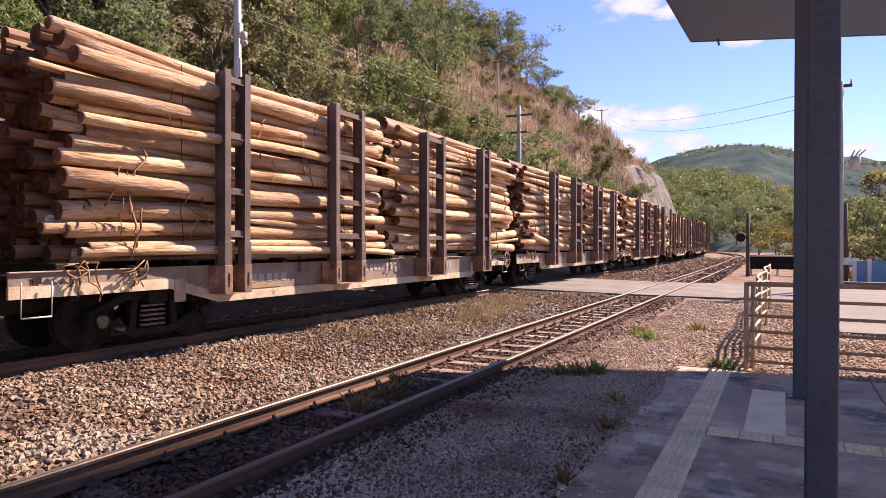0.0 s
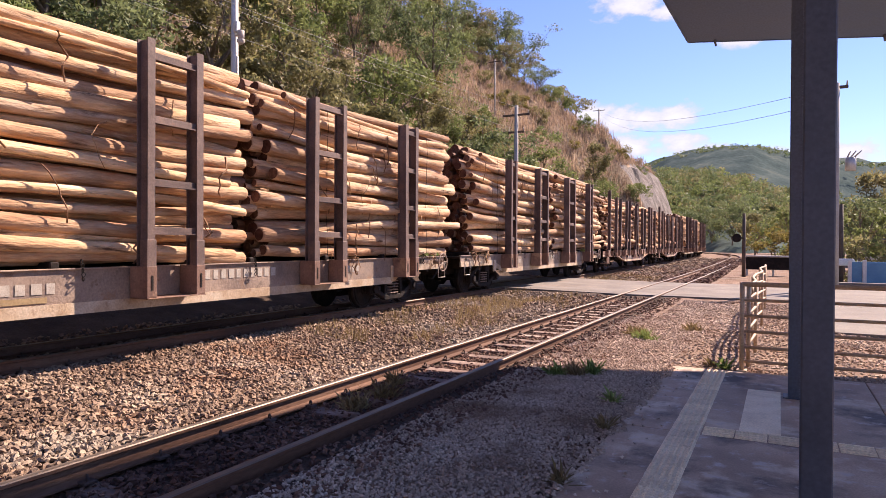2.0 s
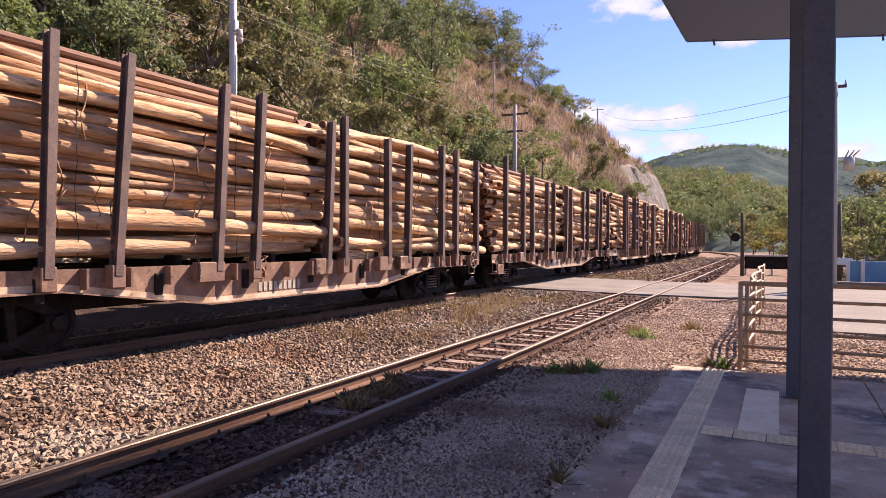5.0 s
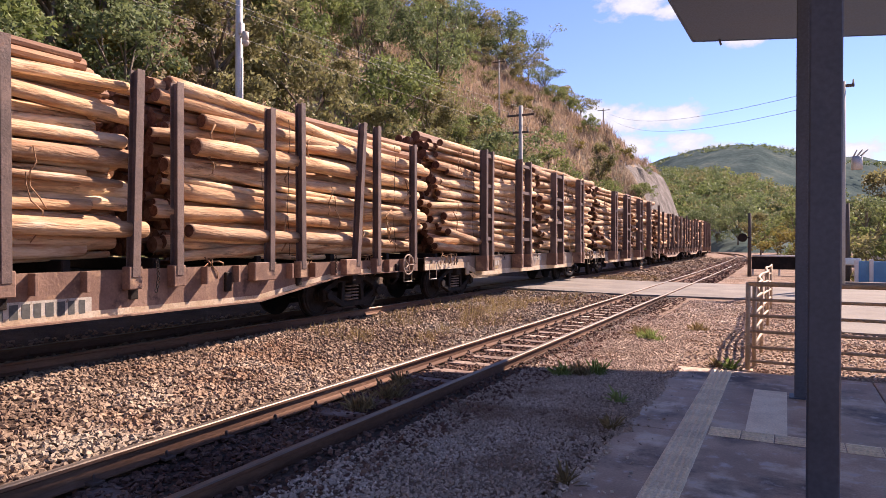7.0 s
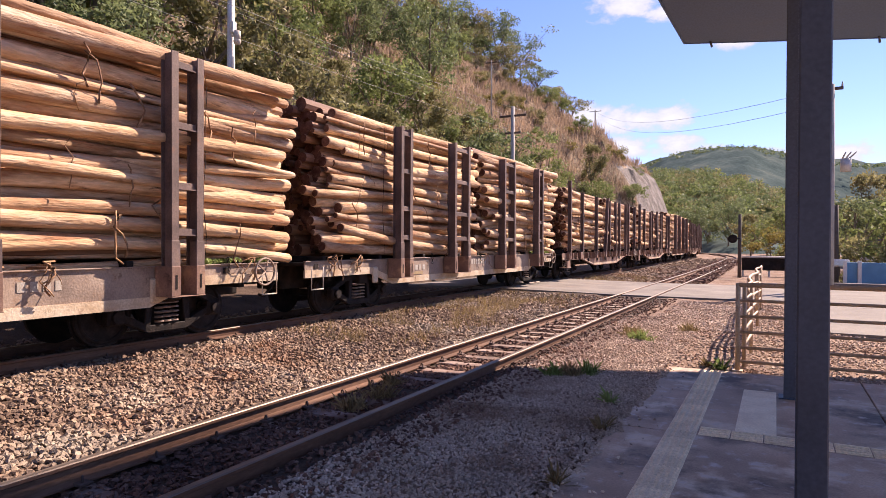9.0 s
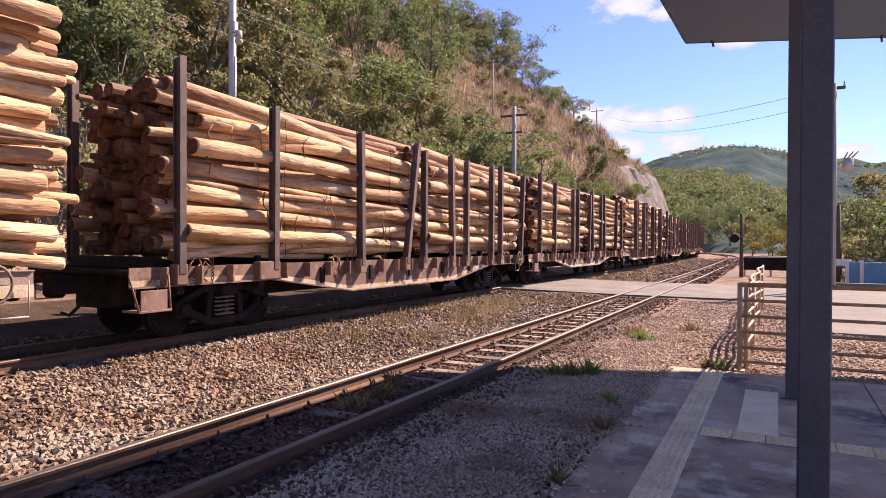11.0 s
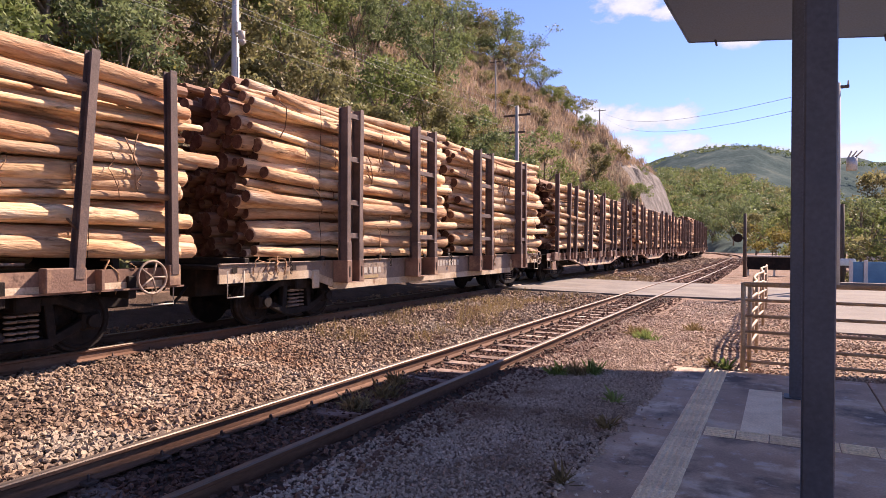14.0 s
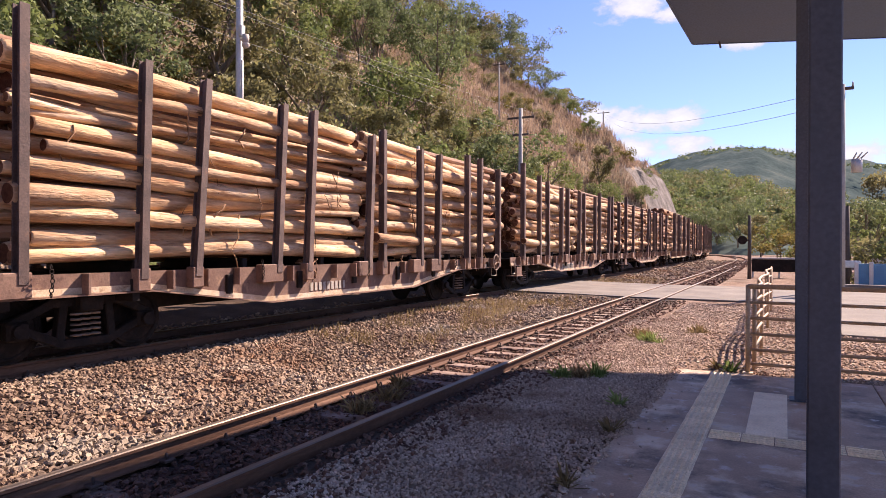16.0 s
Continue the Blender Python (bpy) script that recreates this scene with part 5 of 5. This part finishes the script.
    lettering(root, 1.06, 10.7 - H, 0.92, 0.6, 0.12, PALE, seed + 2, None, 4)
    bm = bmesh.new()
    box(bm, (1.066, 3.75 - H, 0.71), (1.07, 4.5 - H, 0.78))
    part("paint_patch", bm, YELLOW_MARK, root, "worn ochre paint patch")
    for y, l in ((1.6, 0.35), (4.9, 0.3), (7.9, 0.35), (13.6, 0.3)):
        chain(root, 1.11, y - H, 1.2, l, seed + int(y * 10))
    return root


def staked_wagon(label, stakes, seed, number=0):
    """Oxide-red flat wagon with fish-bellied side sills and single wooden-looking stakes."""
    root = tagged(new("flat_wagon"), label, "wagon", "wagons of the timber train")
    H = WAGON_LEN / 2
    rng = np.random.default_rng(seed)
    for side in (-1, 1):
        bm = bmesh.new()
        bot = [(-H, 0.82), (-H + 2.7, 0.82), (-H + 5.0, 0.49), (H - 5.1, 0.49), (H - 2.8, 0.82), (H, 0.82)]
        x = sorted((side * 1.125, side * 1.15))
        profile_plate(bm, x[0], x[1], [(y, 1.1) for y, _ in bot], bot)
        fl = sorted((side * 1.12, side * 1.24))
        profile_plate(bm, fl[0], fl[1], [(y, z + 0.022) for y, z in bot], bot)
        part("side_sill", bm, OXIDE, root, "oxide-red fish-bellied side sill")
        bm = bmesh.new()
        ed = sorted((side * 1.148, side * 1.158))
        profile_plate(bm, ed[0], ed[1], [(y, z + 0.105) for y, z in bot], [(y, z + 0.024) for y, z in bot])
        part("sill_edge", bm, CREAM, root, "dusty pale lower edge of the sill")
        y = -H + 0.5
        while y < H:
            lo, hi = sorted((side * 1.15, side * 1.31))
            if min(abs(y + H - s[0]) for s in stakes) > 0.2:
                bm = bmesh.new()
                box(bm, (lo, y - 0.02, 0.84), (hi - side * 0.02 if side > 0 else hi, y + 0.02, 1.1), 0.004)
                part("rib", bm, OXIDE, root)
            y += 0.62
        for s, lean in stakes:
            yy = s - H
            wide = 0.4 if int(s * 10) % 3 == 0 else 0.1
            bm = bmesh.new()
            lo, hi = sorted((side * 1.14, side * 1.3))
            box(bm, (lo, yy - wide, 0.84), (hi, yy + 0.1, 1.14), 0.012)
            part("stake_pocket", bm, OXIDE, root)
            stanchion(root, yy, side, 3.82 + rng.uniform(-0.12, 0.12) + (0.25 if s < 1.2 else 0), (lean if side > 0 else 0.0) + rng.normal(0, 0.006), 0.115, False, RUST, 1.19)
    bm = bmesh.new()
    box(bm, (-1.12, -H, 1.0), (1.12, H, 1.06), 0.01)
    box(bm, (-0.32, -H + 0.2, 0.5), (0.32, H - 0.2, 1.0), 0.02)
    for k in range(9):
        y = -H + 0.8 + k * (WAGON_LEN - 1.6) / 8
        box(bm, (-1.2, y - 0.06, 0.7), (1.2, y + 0.06, 1.0), 0.01)
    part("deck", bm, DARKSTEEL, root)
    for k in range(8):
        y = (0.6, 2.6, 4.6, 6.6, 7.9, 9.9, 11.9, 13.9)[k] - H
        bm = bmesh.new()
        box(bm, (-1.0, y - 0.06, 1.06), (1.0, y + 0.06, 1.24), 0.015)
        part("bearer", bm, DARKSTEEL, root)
    # foot platform at the front end
    bm = bmesh.new()
    box(bm, (1.02, -H - 0.02, 0.5), (1.38, -H + 0.5, 0.53), 0.004)
    box(bm, (1.34, -H + 0.02, 0.53), (1.36, -H + 0.44, 0.8), 0.004)
    rod(bm, (1.35, -H, 0.52), (1.3, -H - 0.12, 1.0), 0.014, seg=6)
    rod(bm, (1.35, -H + 0.5, 0.52), (1.3, -H + 0.5, 1.0), 0.014, seg=6)
    part("foot_platform", bm, OXIDE, root)
    for y in (-H + 2.0, H - 2.0):
        build_bogie(root, y)
    end_fittings(root, -H, -1, False)
    end_fittings(root, H, 1, True)
    if number == 1:
        lettering(root, 1.152, 6.1 - H, 0.66, 1.35, 0.17, LETTER, seed, PALE, 10)
    elif number == 2:
        lettering(root, 1.152, 6.6 - H, 0.7, 1.1, 0.15, PALE, seed, None, 9)
    for y, l in ((1.2, 0.4), (4.6, 0.35), (7.6, 0.45), (11.5, 0.35)):
        chain(root, 1.38, y - H, 1.2, l, seed + int(y * 10))
    return root


PAIRED = [paired_wagon("grey flat wagon with paired brown steel stanchions and cream sill", 40), paired_wagon("grey flat wagon with paired brown steel stanchions and cream sill", 50)]
STAKES = (
    ((0.88, 0), (2.46, 0), (3.4, 0.02), (4.95, 0), (5.75, 0), (7.35, -0.03), (8.05, 0), (9.9, -0.01), (10.7, 0), (12.35, -0.07), (13.1, 0), (14.6, 0)),
    ((0.75, 0), (2.7, 0), (5.3, 0.02), (7.1, -0.18), (7.95, 0), (9.5, 0.05), (10.35, 0), (12.1, 0), (12.8, 0), (14.55, -0.09)),
    ((0.94, 0), (2.64, -0.03), (5.2, 0.0), (5.9, 0), (7.7, -0.07), (8.45, 0.08), (9.95, -0.03), (10.7, 0.05), (13.2, -0.08), (14.6, 0.0)),
    ((0.95, 0), (2.5, -0.02), (3.4, -0.06), (5.1, -0.06), (5.9, -0.05), (7.8, -0.04), (8.35, 0), (9.95, 0), (10.8, -0.03), (12.5, 0), (13.3, 0), (14.6, 0.0)),
)
STAKED = [staked_wagon("oxide-red flat wagon with single steel stakes and fish-bellied sill", s, 60 + 7 * i, (1, 0, 2, 2)[i]) for i, s in enumerate(STAKES)]

def bark_debris(root, seed, n):
    """Torn bark and twigs caught on the deck edge."""
    rng = np.random.default_rng(seed)
    for _ in range(n):
        y = rng.uniform(-6.8, 6.8)
        for _ in range(int(rng.integers(3, 7))):
            yy, z = y + rng.normal(0, 0.12), 1.16 + rng.uniform(-0.02, 0.08)
            pts = [(1.0, yy + rng.normal(0, 0.1), z)]
            x = 1.12
            for _ in range(5):
                pts.append((x + rng.uniform(0, 0.06), yy, z))
                yy += rng.normal(0, 0.06)
                z -= rng.uniform(0.02, 0.13)
            tube("bark_strip", pts, rng.uniform(0.005, 0.016), BARK, root, seg=4)


def leafy_twigs(root, seed, y0, y1):
    """Fresh leaves left on the deck edge under the logs."""
    rng = np.random.default_rng(seed)
    centres = [((rng.uniform(0.85, 1.05), rng.uniform(y0, y1), 1.15 + rng.uniform(0, 0.03)), rng.uniform(0.05, 0.11)) for _ in range(34)]
    vs, fs = leaf_cloud(rng, centres, 26, 0.035, 0.5)
    raw_mesh("leaves", vs, fs, GREENGRASS, root)["label"] = "fresh green leaves caught under the logs"


for k, w in enumerate(PAIRED + STAKED):
    bark_debris(w, 500 + k, 6)
leafy_twigs(PAIRED[0], 71, 5.2, 7.3)
leafy_twigs(PAIRED[1], 72, 5.6, 7.2)
LOADS = {"A": [build_load(200 + k, 2.83) for k in range(5)], "B": [build_load(300 + k, 2.38) for k in range(5)]}

# kind and place of each wagon's front end along the train
TRAIN = [("A", 0, -11.4), ("A", 0, 4.15), ("A", 1, 19.9), ("A", 0, 35.7), ("B", 3, 51.45), ("B", 0, 67.4), ("A", 1, 82.85), ("A", 0, 98.4), ("B", 1, 114.4), ("B", 2, 130.0), ("A", 1, 145.62), ("B", 3, 161.3)]
TRAIN += [(k, i, 177.1 + 15.6 * n) for n, (k, i) in enumerate((("B", 0), ("B", 1), ("A", 0), ("B", 2), ("B", 3), ("A", 1), ("B", 0), ("A", 0), ("B", 1), ("B", 2)))]
RUN = []  # (thing, distance of its centre at the start)


def make_up_train():
    used = set()
    rng = np.random.default_rng(77)
    for n, (kind, k, s) in enumerate(TRAIN):
        src = (PAIRED if kind == "A" else STAKED)[k]
        mid = s + WAGON_LEN / 2
        if src.name in used:
            ob = copy_thing(src, on_line(mid, FAR_X, FAR_Z))
        else:
            used.add(src.name)
            ob = src
            ob.matrix_basis = on_line(mid, FAR_X, FAR_Z)
        RUN.append((ob, mid, FAR_Z))
        for off in (-3.15, 4.25) if kind == "A" else ((-3.6, 4.35) if n == 5 else (-3.05, 4.15)):
            ld = LOADS[kind][int(rng.integers(5)) if n > 2 else (2 * n + (off > 0)) % 5]
            u, base = mid + off, 1.2 if kind == "A" else 1.24
            if ld.name in used:
                ob = copy_thing(ld, on_line(u, FAR_X, FAR_Z + base))
            else:
                used.add(ld.name)
                ob = ld
                ob.matrix_basis = on_line(u, FAR_X, FAR_Z + base)
            RUN.append((ob, u, FAR_Z + base))


make_up_train()


def motions():
    for ob, u, z in RUN:
        walk(ob, [(t, on_line(u - SPEED * t, FAR_X, z)) for t in range(17)])
    turn = math.degrees(SPEED / 0.42)
    rows = [i * 16 / 290 for i in range(291)]
    for ob, u, z in RUN:
        if z > FAR_Z + 0.5 or not 0 < u < 170:
            continue
        for bogie in ob.children:
            if bogie.name.startswith("bogie"):
                for w in bogie.children:
                    if w.name.startswith("wheelset"):
                        x, y, zz = w.location
                        walk(w, [(t, pose(x, y, zz, turn * t)) for t in rows])


motions()
